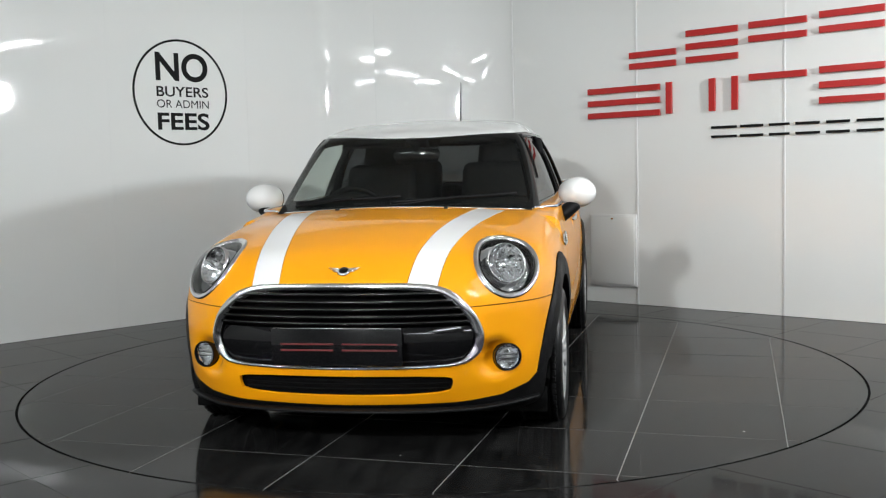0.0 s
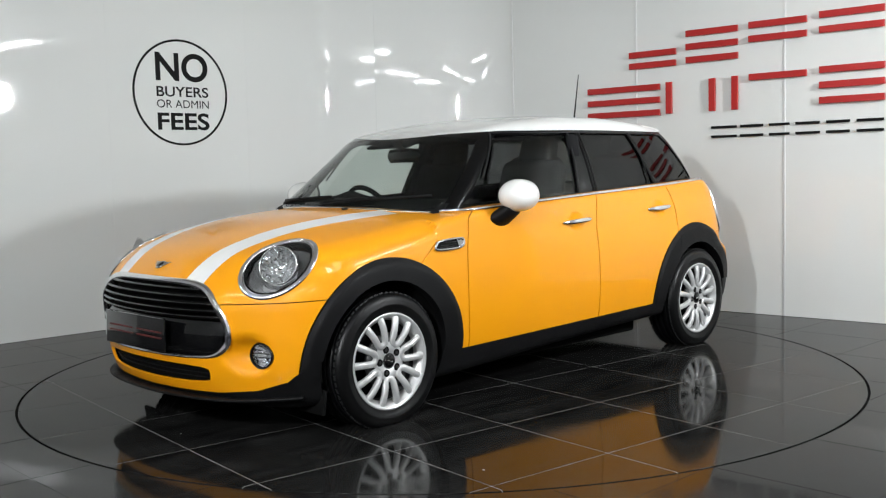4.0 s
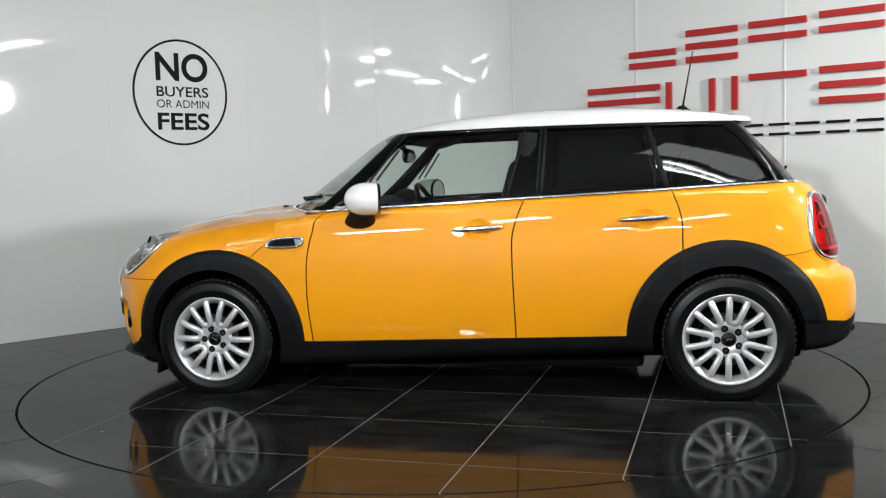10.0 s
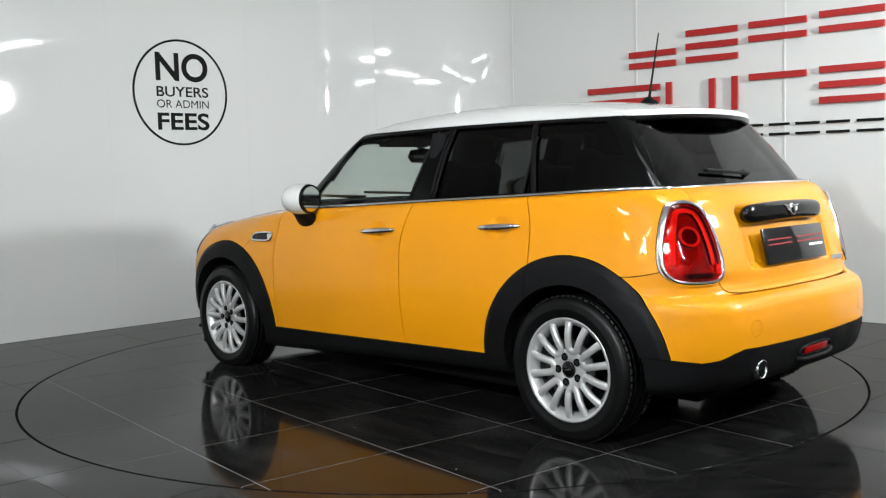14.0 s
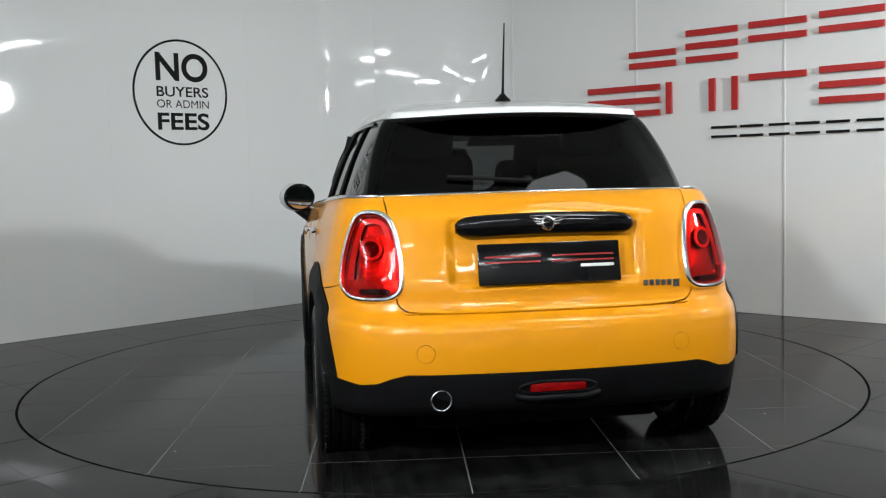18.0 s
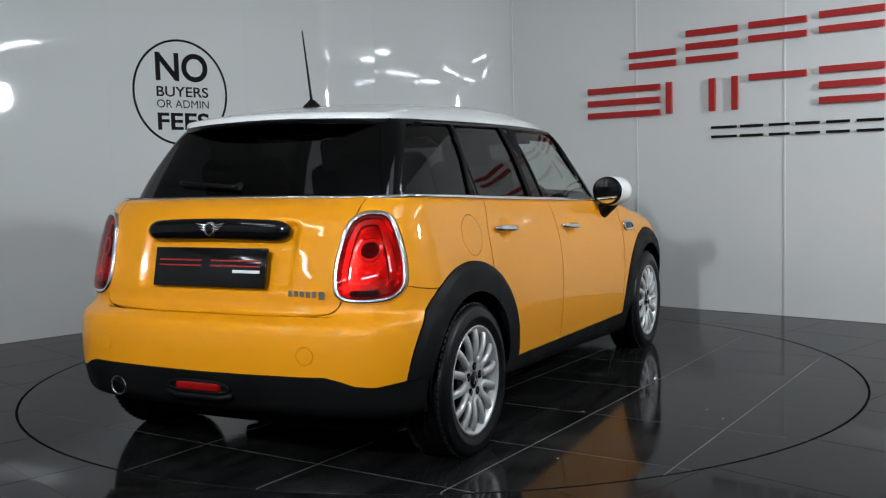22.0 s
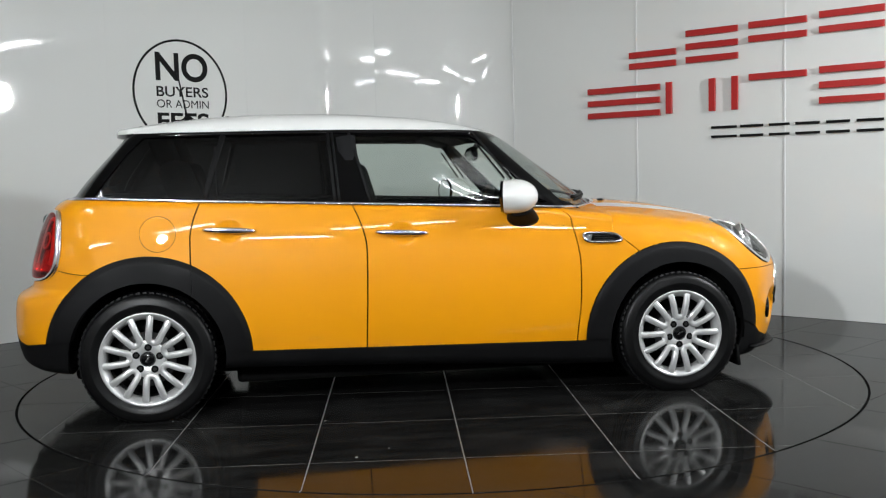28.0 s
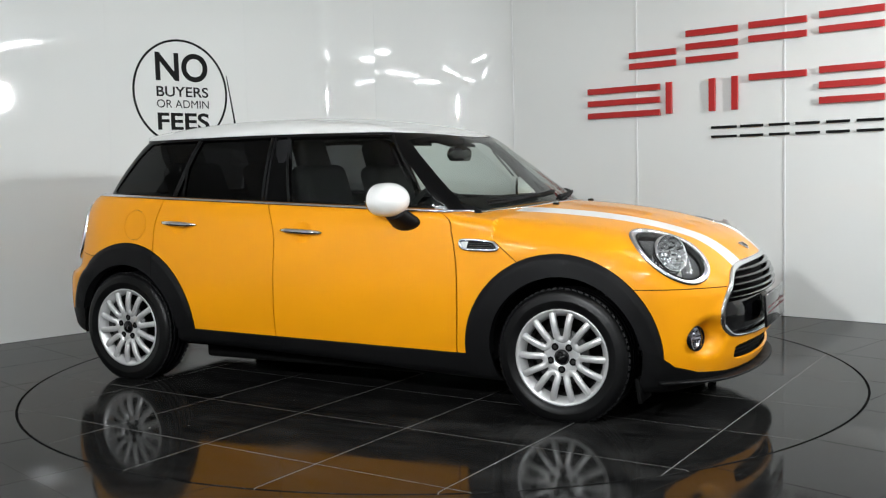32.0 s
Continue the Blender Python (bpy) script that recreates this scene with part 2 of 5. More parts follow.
def sweep(path, half_w, half_h, side, up=None, closed=False, n=8, power=1.0):
    """A rounded bar along a path; side is the width's direction at each point."""
    P = np.array(path, float)
    T = np.gradient(P, axis=0)
    if closed:
        T = np.roll(P, -1, 0) - np.roll(P, 1, 0)
    T /= np.linalg.norm(T, axis=1)[:, None] + 1e-12
    S = np.broadcast_to(np.array(side, float), P.shape).copy()
    S -= (S * T).sum(1)[:, None] * T
    S /= np.linalg.norm(S, axis=1)[:, None] + 1e-12
    U = np.cross(T, S)
    a = np.linspace(0, 2 * np.pi, n, endpoint=False) + np.pi / n
    c, s = np.cos(a), np.sin(a)
    c, s = np.sign(c) * np.abs(c) ** power, np.sign(s) * np.abs(s) ** power
    hw = np.broadcast_to(np.asarray(half_w, float), (len(P),))[:, None, None]
    hh = np.broadcast_to(np.asarray(half_h, float), (len(P),))[:, None, None]
    V = P[:, None] + S[:, None] * c[None, :, None] * hw + U[:, None] * s[None, :, None] * hh
    m = len(P)
    rows = np.arange(m if closed else m - 1)
    i, j = np.meshgrid(rows, np.arange(n), indexing="ij")
    i2, j2 = (i + 1) % m, (j + 1) % n
    F = np.stack([i * n + j, i * n + j2, i2 * n + j2, i2 * n + j], -1).reshape(-1, 4).tolist()
    if not closed:
        F += [list(range(n))[::-1], [(m - 1) * n + q for q in range(n)]]
    return V.reshape(-1, 3), F


def curve(*pts):
    """A smooth function through points (x, value)."""
    p = np.array(sorted(pts), float)
    x, y = p[:, 0], p[:, 1]
    d = np.diff(y) / np.diff(x)
    t = np.concatenate([[d[0]], (d[:-1] * np.diff(x)[1:] + d[1:] * np.diff(x)[:-1]) / (np.diff(x)[1:] + np.diff(x)[:-1]), [d[-1]]])
    for i in range(1, len(d)):
        if d[i - 1] * d[i] <= 0:
            t[i] = 0
    xs = np.linspace(x[0], x[-1], 1500)
    k = np.clip(np.searchsorted(x, xs, side="right") - 1, 0, len(d) - 1)
    h = np.diff(x)[k]
    u = (xs - x[k]) / h
    ys = (2 * u**3 - 3 * u**2 + 1) * y[k] + (u**3 - 2 * u**2 + u) * h * t[k] + (3 * u**2 - 2 * u**3) * y[k + 1] + (u**3 - u**2) * h * t[k + 1]
    return lambda q: np.interp(q, xs, ys)


# ---- the booth ----
CORNER = Vector((-0.2054, 3.9338))
LEFT, RIGHT = Vector((0.7196, 0.6944)), Vector((0.7533, -0.6577))
WALL_H = 3.0
BEND_B = 1.175


CURVE0, EASE_A, EASE_B = -1.20, 0.30, 0.50


def wall_line(s):
    """A point of the booth's wall in plan, and its outward normal; s runs along the wall from the corner, which a bent board rounds off."""
    if s < CURVE0 + 1e-6:
        return CORNER + LEFT * s, Vector((-LEFT.y, LEFT.x))
    if s > BEND_B - 1e-6:
        return CORNER + RIGHT * s, Vector((-RIGHT.y, RIGHT.x))
    a, d = CORNER + LEFT * CURVE0, CORNER + RIGHT * BEND_B
    b, c = a + LEFT * EASE_A, d - RIGHT * EASE_B
    u = (s - CURVE0) / (BEND_B - CURVE0)
    w = 1 - u
    t = ((b - a) * w * w + (c - b) * 2 * w * u + (d - c) * u * u).normalized()
    return a * w**3 + b * 3 * w * w * u + c * 3 * w * u * u + d * u**3, Vector((-t.y, t.x))


def wall_panel(s0, s1, z0, z1, thick, face=0.0):
    """One wall board between two places along the wall, with eased edges."""
    n = 32 if s1 > CURVE0 and s0 < BEND_B - 0.01 else 1
    V, F = [], []
    e = 0.001
    for i in range(n + 1):
        s = s0 + (s1 - s0) * i / n
        p, nr = wall_line(min(s, BEND_B - 0.0007) if s0 < BEND_B - 0.01 else s)
        edge = e if i in (0, n) else 0
        for off, z in ((-face + edge, z0), (-face + edge, z1), (thick, z1), (thick, z0)):
            q = p + nr * off
            V.append((q.x, q.y, z))
    for i in range(n):
        a, b = 4 * i, 4 * i + 4
        F += [[a, b, b + 1, a + 1], [a + 1, b + 1, b + 2, a + 2], [a + 2, b + 2, b + 3, a + 3], [a + 3, b + 3, b, a]]
    F += [[0, 1, 2, 3], [4 * n + 3, 4 * n + 2, 4 * n + 1, 4 * n]]
    return V, F


def board(name, V, F, material):
    """A board whose bend is smooth and whose edges are crisp."""
    me = mesh_of(name, V, F, material)
    me.set_sharp_from_angle(angle=radians(30))
    return me


def build_booth():
    for s0, s1 in ((-6.2, CURVE0), (CURVE0 + 0.001, BEND_B - 0.001), (BEND_B, 6.4)):
        V, F = wall_panel(s0, s1, -0.05, WALL_H + 0.05, 0.12, -0.032)
        tagged(new("wall_backing", board("wall_backing", V, F, "trim_white")), "white studwork behind the glossy wall boards", "wall", kind="structure")
    seams = [-6.2, -5.49, -4.29, -3.084, -1.88, -0.328, 1.175, 2.40, 3.605, 4.81, 6.4]
    wl = tagged(new("wall_west", bpy.data.meshes.new("wall_west")), "glossy white panelled wall carrying a round black notice", "wall", kind="structure")
    wr = tagged(new("wall_east", bpy.data.meshes.new("wall_east")), "glossy white panelled wall carrying raised red lettering", "wall", kind="structure")
    for a, b in zip(seams, seams[1:]):
        V, F = wall_panel(a + 0.0003, b - 0.0003, 0.002, WALL_H, 0.03)
        me = board("panel", V, F, "wall_panel")
        part("panel", me, wl if b < 1.5 else wr)
    for s in (1.175, 2.40, 3.605, 4.81):
        p, nr = wall_line(s)
        bm = block(0.016, 0.005, WALL_H - 0.004, 0.002, 2)
        part("cover_strip", bm_mesh("cover_strip", bm, "trim_white", True), wr,
             m=Matrix.Translation((p.x - nr.x * 0.0025, p.y - nr.y * 0.0025, WALL_H / 2)) @ Matrix.Rotation(math.atan2(RIGHT.y, RIGHT.x), 4, "Z"))
    # service hatch low on the wall
    p, nr = wall_line(2.178)
    turn = Matrix.Translation((p.x, p.y, 0.438)) @ Matrix.Rotation(math.atan2(RIGHT.y, RIGHT.x), 4, "Z")
    hatch = new("service_hatch", bm_mesh("service_hatch", block(0.436, 0.016, 0.59, 0.004), "trim_white", True))
    hatch.matrix_basis = turn @ Matrix.Translation((0, -0.008, 0))
    tagged(hatch, "flat white service hatch set in the wall", "hatch")
    part("door", bm_mesh("door", block(0.40, 0.008, 0.553, 0.002), "wall_panel", True), hatch, m=Matrix.Translation((0, -0.0125, 0)))
    part("lock", bm_mesh("lock", rod(0.008, 0.008, 0, 0.005, 16), "chrome"), hatch, "small round lock", m=Matrix.Translation((0, -0.0165, 0.26)) @ Matrix.Rotation(radians(90), 4, "X"))


def text_mesh(words, width, height, material, depth, bold=0.0):
    cu = bpy.data.curves.new("words", "FONT")
    cu.body, cu.align_x, cu.size, cu.extrude, cu.offset = words, "LEFT", 1.0, 0.0, bold
    ob = new("words", cu)
    dg = bpy.context.evaluated_depsgraph_get()
    me = bpy.data.meshes.new_from_object(ob.evaluated_get(dg))
    bpy.data.objects.remove(ob)
    co = np.zeros(len(me.vertices) * 3)
    me.vertices.foreach_get("co", co)
    co = co.reshape(-1, 3)
    lo, hi = co.min(0), co.max(0)
    co[:, 0] = (co[:, 0] - (lo[0] + hi[0]) / 2) * width / (hi[0] - lo[0])
    co[:, 1] = (co[:, 1] - (lo[1] + hi[1]) / 2) * height / (hi[1] - lo[1])
    co[:, 2] = depth
    me.vertices.foreach_set("co", co.ravel())
    me.materials.clear()
    me.materials.append(MATS[material])
    return me


def build_notice():
    p, nr = wall_line(-2.478)
    base = Matrix.Translation((p.x, p.y, 1.781)) @ Matrix.Rotation(math.atan2(LEFT.y, LEFT.x), 4, "Z") @ Matrix.Rotation(radians(90), 4, "X")
    V, F = lathe([(0.411, 0.0), (0.411, 0.003), (0.394, 0.003), (0.394, 0.0)], 160)
    V = V[:, [0, 2, 1]]
    sign = new("wall_notice", mesh_of("ring", V, F, "letter_black", False))
    sign.matrix_basis = base
    tagged(sign, "round black vinyl notice with capital letters inside a thin ring", "sign")
    for words, w, h, z, bold in (("NO", 0.455, 0.222, 0.196, 0.024), ("BUYERS", 0.45, 0.080, 0.006, 0.014), ("OR ADMIN", 0.452, 0.062, -0.089, 0.0), ("FEES", 0.45, 0.135, -0.224, 0.024)):
        part("word", text_mesh(words, w, h, "letter_black", 0.002, bold), sign, m=Matrix.Translation((0.012, z, 0)))


def slab_sign(name, bars, material, thick, at, stand=0.012):
    """A raised sign shape of level bars: the first one carries the others as parts."""
    p, nr = wall_line(at)
    base = Matrix.Translation((p.x - nr.x * (stand + thick / 2), p.y - nr.y * (stand + thick / 2), 0)) @ Matrix.Rotation(math.atan2(RIGHT.y, RIGHT.x), 4, "Z")
    head = None
    for x0, x1, z, w in bars:
        me = bm_mesh("bar", block(x1 - x0, thick, 2 * w, 0.002, 1), material)
        if head is None:
            head, hz = new(name, me), z
            head.matrix_basis = base @ Matrix.Translation(((x0 + x1) / 2, 0, z))
        else:
            part("bar", me, head, m=Matrix.Translation((0, 0, z - hz)))
    return head


def build_fascia():
    """The dealer's mark as plain raised bars: red in two rows, black in a third."""
    t = 0.045
    rows = [
        ((2.349, 2.757), 1.888, 2.140, "low"), ((2.842, 3.260), 1.896, 2.142, "three"), ((3.343, 3.771), 1.904, 2.150, "two"), ((3.858, 4.294), 1.911, 2.165, "two"),
        ((1.959, 2.618), 1.515, 1.760, "three"), ((2.671, 2.722), 1.521, 1.766, "upright"), ((3.030, 3.081), 1.521, 1.766, "upright"), ((3.211, 3.260), 1.522, 1.770, "upright"), ((3.347, 3.772), 1.525, 1.774, "high"), ((3.860, 4.300), 1.526, 1.785, "three")]
    for (s0, s1), z0, z1, kind in rows:
        mid, h, w = (s0 + s1) / 2, (z1 - z0), s1 - s0
        a, b, k = -w / 2, w / 2, 0.0235
        levels = {"three": (0.0, 0.5, 1.0), "two": (0.5, 1.0), "low": (0.0, 0.42), "high": (1.0,), "upright": ()}[kind]
        bars = [(a, b, z0 + k + (h - 2 * k) * q, k) for q in levels] or [(a, b, (z0 + z1) / 2, h / 2)]
        tagged(slab_sign("sign_bar", bars, "letter_red", 0.02, mid), "raised red sign shape standing proud of the white wall", "sign", "raised red wall sign")
    for s0, s1 in ((3.043, 3.246), (3.272, 3.450), (3.493, 3.644), (3.688, 3.862), (3.905, 4.068), (4.113, 4.292)):
        w, k = s1 - s0, 0.0095
        bars = [(-w / 2, w / 2, 1.408 - k, k), (-w / 2, w / 2, 1.319 + k, k)]
        tagged(slab_sign("sign_bar_small", bars, "letter_black", 0.012, (s0 + s1) / 2, 0.006), "small raised black sign shape on the white wall", "sign", "raised black wall sign")


def tile_mesh(poly, z0, z1, material):
    """One floor tile with a plan outline and an eased rim."""
    n = len(poly)
    c = np.mean(poly, axis=0)
    V, F = [], []
    for q in poly:
        V.append((q[0], q[1], z0))
    for q in poly:
        V.append((q[0], q[1], z1 - 0.0012))
    for q in poly:
        d = np.array(q) - c
        e = np.array(q) - d / (np.linalg.norm(d) + 1e-9) * 0.0018
        V.append((e[0], e[1], z1))
    for i in range(n):
        j = (i + 1) % n
        F += [[i, j, n + j, n + i], [n + i, n + j, 2 * n + j, 2 * n + i]]
    F.append([2 * n + i for i in range(n)])
    return mesh_of("tile", V, F, material, False)


def clip_poly(poly, radius, keep_in):
    """Cut a tile's outline by the turntable's circle (about the origin)."""
    dense = []
    for a, b in zip(poly, poly[1:] + poly[:1]):
        for k in range(24):
            dense.append((a[0] + (b[0] - a[0]) * k / 24, a[1] + (b[1] - a[1]) * k / 24))
    ins = [(math.hypot(*q) < radius) == keep_in for q in dense]
    if all(ins):
        return poly
    if not any(ins):
        return None
    # rotate so that it starts with a run of kept points
    n = len(dense)
    st = next(i for i in range(n) if ins[i] and not ins[i - 1])
    seq = [(st + i) % n for i in range(n)]
    run = []
    for i in seq:
        if not ins[i]:
            break
        run.append(dense[i])
    if len(run) < 3:
        return None
    snap = lambda q: (q[0] * radius / math.hypot(*q), q[1] * radius / math.hypot(*q))
    a0, a1 = math.atan2(run[-1][1], run[-1][0]), math.atan2(run[0][1], run[0][0])
    d = (a1 - a0 + math.pi) % (2 * math.pi) - math.pi
    arc = [(radius * math.cos(a0 + d * k / 10), radius * math.sin(a0 + d * k / 10)) for k in range(11)]
    return run + arc


RING = 2.257


def build_floor():
    V, F = [(-6, -9, -0.012), (6, -9, -0.012), (6, 6, -0.012), (-6, 6, -0.012), (-6, -9, -0.2), (6, -9, -0.2), (6, 6, -0.2), (-6, 6, -0.2)], [[0, 1, 2, 3], [7, 6, 5, 4], [0, 4, 5, 1], [1, 5, 6, 2], [2, 6, 7, 3], [3, 7, 4, 0]]
    floor = tagged(new("floor", mesh_of("floor", V, F, "deep_black", False)), "dark floor of large polished black stone tiles", "floor", kind="structure")
    T, g = 0.606, 0.0016
    # the turntable: a round deck of tiles on a drum, free of the floor by a narrow gap
    Vd, Fd = lathe([(0.0, -0.0075), (RING - 0.012, -0.0075), (RING - 0.012, -0.0115), (0.0, -0.0115)], 128)
    Vd = Vd[:, [0, 2, 1]]
    table = new("turntable", mesh_of("turntable", Vd, Fd, "gap_black", False))
    tagged(table, "round rotating floor plate covered with polished black tiles", "turntable")
    turn = radians(-6.4)
    tiles = {}
    ca, sa = math.cos(turn), math.sin(turn)
    for i in range(-4, 4):
        for j in range(-4, 4):
            sq = [((i + a) * T + (g if a == 0 else -g), (j + b) * T + (g if b == 0 else -g)) for a, b in ((0, 0), (1, 0), (1, 1), (0, 1))]
            sq = [(ca * x - sa * y, sa * x + ca * y) for x, y in sq]
            po = clip_poly(sq, RING - 0.012, True)
            if po:
                part("tile", tile_mesh(po, -0.007, 0.0, "floor_tile"), table)
    Vg, Fg = lathe([(0.0, -0.0007), (RING - 0.0125, -0.0007), (RING - 0.0125, -0.0065), (0.0, -0.0065)], 128)
    part("grout_bed", mesh_of("grout_bed", Vg[:, [0, 2, 1]], Fg, "grout", False), table, "pale grey grout between the tiles")
    # fixed floor
    turn = radians(43.5)
    ca, sa = math.cos(turn), math.sin(turn)
    T = 0.602
    bed = []
    g = 0.0009
    for i in range(-16, 14):
        for j in range(-16, 10):
            sq = [(-0.67 + (i + a) * T + (g if a == 0 else -g), -2.14 + (j + b) * T + (g if b == 0 else -g)) for a, b in ((0, 0), (1, 0), (1, 1), (0, 1))]
            sq = [(ca * x - sa * y, sa * x + ca * y) for x, y in sq]
            c = Vector((sum(q[0] for q in sq) / 4, sum(q[1] for q in sq) / 4))
            if abs(c.x) > 6.1 or c.y < -9.2 or (c - CORNER).dot(Vector((-LEFT.y, LEFT.x))) > 0.3 or (c - CORNER).dot(Vector((-RIGHT.y, RIGHT.x))) > 0.3:
                continue
            po = clip_poly(sq, RING, False)
            if po:
                part("tile", tile_mesh(po, -0.0115, 0.0, "floor_tile"), floor)
    Vg, Fg = lathe([(RING + 0.001, -0.011), (RING + 0.001, -0.0007), (9.0, -0.0007), (9.0, -0.011)], 128)
    part("grout_bed", mesh_of("grout_bed", Vg[:, [0, 2, 1]], Fg, "grout_dark", False), floor, "dark grey grout between the tiles")
    return table


def build_hall():
    """The rest of the hall, which the gloss of car and wall reflects: ceiling, tubes, far walls."""
    bm = block(14, 20, 0.1, 0, m=Matrix.Translation((0, -2.5, WALL_H + 0.05)))
    tagged(new("ceiling", bm_mesh("ceiling", bm, "ceiling_grey")), "pale grey suspended hall ceiling", "ceiling", kind="structure")
    for nm, c, s in (("wall_south", (0, -9.0, 1.5), (13, 0.15, 3.1)), ("wall_far_west", (-5.9, -4.4, 1.5), (0.15, 9.2, 3.1)), ("wall_far_east", (5.9, -4.4, 1.5), (0.15, 9.2, 3.1))):
        tagged(new(nm, bm_mesh(nm, block(*s, 0, m=Matrix.Translation(c)), "wall_far")), "plain grey hall wall behind the camera", "wall", kind="structure")
    fitting = new("ceiling_light", bm_mesh("ceiling_light", block(1.5, 0.24, 0.04, 0.006), "trim_white", True))
    tagged(fitting, "twin-tube white ceiling light that is switched on", "light", "ceiling lights")
    for y in (-0.07, 0.07):
        Vt, Ft = lathe([(0.0, -0.72), (0.017, -0.72), (0.017, 0.72), (0.0, 0.72)], 10, "X")
        part("tube", mesh_of("tube", Vt, Ft, "tube_glow"), fitting, "glowing white tube", Matrix.Translation((0, y, -0.045)))
    first = True
    for tx, ty, ta in TUBES:
        m = pose(tx, ty, WALL_H - 0.021, 0, 0, ta)
        if first:
            fitting.matrix_basis = m
            first = False
        else:
            copy_thing(fitting, m)
    tx, ty, ta = DIFFUSER
    box = new("ceiling_panel_light", bm_mesh("ceiling_panel_light", block(2.0, 0.50, 0.05, 0.008), "trim_white", True))
    box.matrix_basis = pose(tx, ty, WALL_H - 0.026, 0, 0, ta)
    tagged(box, "long white ceiling panel light that is switched on", "light")
    part("diffuser", bm_mesh("diffuser", block(1.94, 0.44, 0.006), "panel_glow"), box, "glowing white diffuser", Matrix.Translation((0, 0, -0.027)))


# ---- the car: its body as smooth fields, cut into panels ----
ZT = curve((2.12, 0.60), (2.02, 0.685), (1.92, 0.742), (1.80, 0.802), (1.64, 0.858), (1.39, 0.913), (1.23, 0.934), (1.06, 0.948), (0.9, 0.950), (0.75, 0.940), (0.262, 0.957), (-0.317, 0.983), (-1.03, 1.014), (-1.40, 1.030), (-1.57, 1.033), (-1.78, 1.032))
XF = curve((0.10, 1.93), (0.18, 1.98), (0.25, 2.01), (0.34, 2.03), (0.45, 2.04), (0.55, 2.04), (0.62, 2.025), (0.68, 1.995), (0.75, 1.955), (0.85, 1.89), (1.05, 1.75))
CF = curve((-0.1, 0.003), (0, 0), (0.25, 0.018), (0.4, 0.050), (0.54, 0.105), (0.64, 0.177), (0.72, 0.252), (0.78, 0.330), (0.84, 0.45), (0.95, 0.80))
XR = curve((0.10, -1.78), (0.2, -1.86), (0.26, -1.915), (0.34, -1.945), (0.43, -1.957), (0.53, -1.953), (0.565, -1.946), (0.588, -1.930), (0.602, -1.905), (0.616, -1.880), (0.64, -1.868), (0.70, -1.861), (0.8, -1.835), (0.9, -1.803), (0.97, -1.770), (1.03, -1.715), (1.10, -1.63))
CR = curve((-0.1, 0.001), (0, 0), (0.3, 0.008), (0.5, 0.030), (0.62, 0.068), (0.72, 0.14), (0.8, 0.25), (0.86, 0.42), (0.95, 0.75))
WZ = curve((0.05, 0.74), (0.15, 0.775), (0.28, 0.812), (0.4, 0.830), (0.55, 0.838), (0.7, 0.832), (0.8, 0.818), (0.88, 0.803), (0.95, 0.785), (1.0, 0.768), (1.06, 0.735))
WX = curve((-2.1, 0.16), (-1.75, 0.060), (-1.4, 0.018), (-1.0, 0.0), (0.8, 0.0), (1.2, 0.004), (1.6, 0.02), (2.1, 0.05))
CROWN = curve((-2.1, 0.0), (0.55, 0.0), (0.95, 0.035), (2.2, 0.05))
ZR = curve((0.75, 1.17), (0.6, 1.265), (0.45, 1.325), (0.342, 1.355), (0.138, 1.394), (-0.175, 1.424), (-0.486, 1.437), (-0.797, 1.435), (-1.106, 1.415), (-1.447, 1.369), (-1.75, 1.31))
XS = curve((0.85, 1.115), (0.95, 0.998), (1.05, 0.860), (1.15, 0.722), (1.25, 0.584), (1.33, 0.474), (1.45, 0.30))
CS = lambda a: 0.27 * (np.abs(a) / 0.667) ** 2.8
XW = curve((0.85, -1.80), (0.95, -1.735), (1.03, -1.668), (1.10, -1.612), (1.236, -1.487), (1.33, -1.398), (1.45, -1.28))
CW = curve((-0.1, 0.001), (0, 0), (0.3, 0.010), (0.5, 0.036), (0.6, 0.085), (0.68, 0.18), (0.8, 0.4))
WG = curve((0.8, 0.775), (0.93, 0.737), (1.0, 0.716), (1.1, 0.681), (1.2, 0.640), (1.3, 0.588), (1.36, 0.552), (1.46, 0.48))
WGX = curve((-1.9, 0.15), (-1.65, 0.085), (-1.3, 0.028), (-0.8, 0.005), (-0.3, 0.0), (0.1, 0.004), (0.4, 0.026), (0.75, 0.055), (1.1, 0.11))
BELT = curve((0.80, 0.926), (0.262, 0.950), (-0.317, 0.976), (-1.03, 1.007), (-1.40, 1.025), (-1.57, 1.031), (-1.75, 1.031))
ROOF_EDGE = curve((0.8, 1.22), (0.55, 1.288), (0.45, 1.311), (0.33, 1.320), (0.0, 1.328), (-0.3, 1.333), (-1.31, 1.334), (-1.5, 1.322))
BOTTOM = curve((2.2, 0.18), (1.95, 0.160), (1.7, 0.13), (0.9, 0.140), (0.0, 0.188), (-1.0, 0.222), (-1.6, 0.225), (-2.1, 0.26))


CUPS = ((-0.095, 0.832), (-0.895, 0.868))


def roof_drop(a):
    return 0.028 * (a / 0.5) ** 2.2



def smax(a, b, k):
    h = np.maximum(k - np.abs(a - b), 0) / k
    return np.maximum(a, b) + h * h * k * 0.25


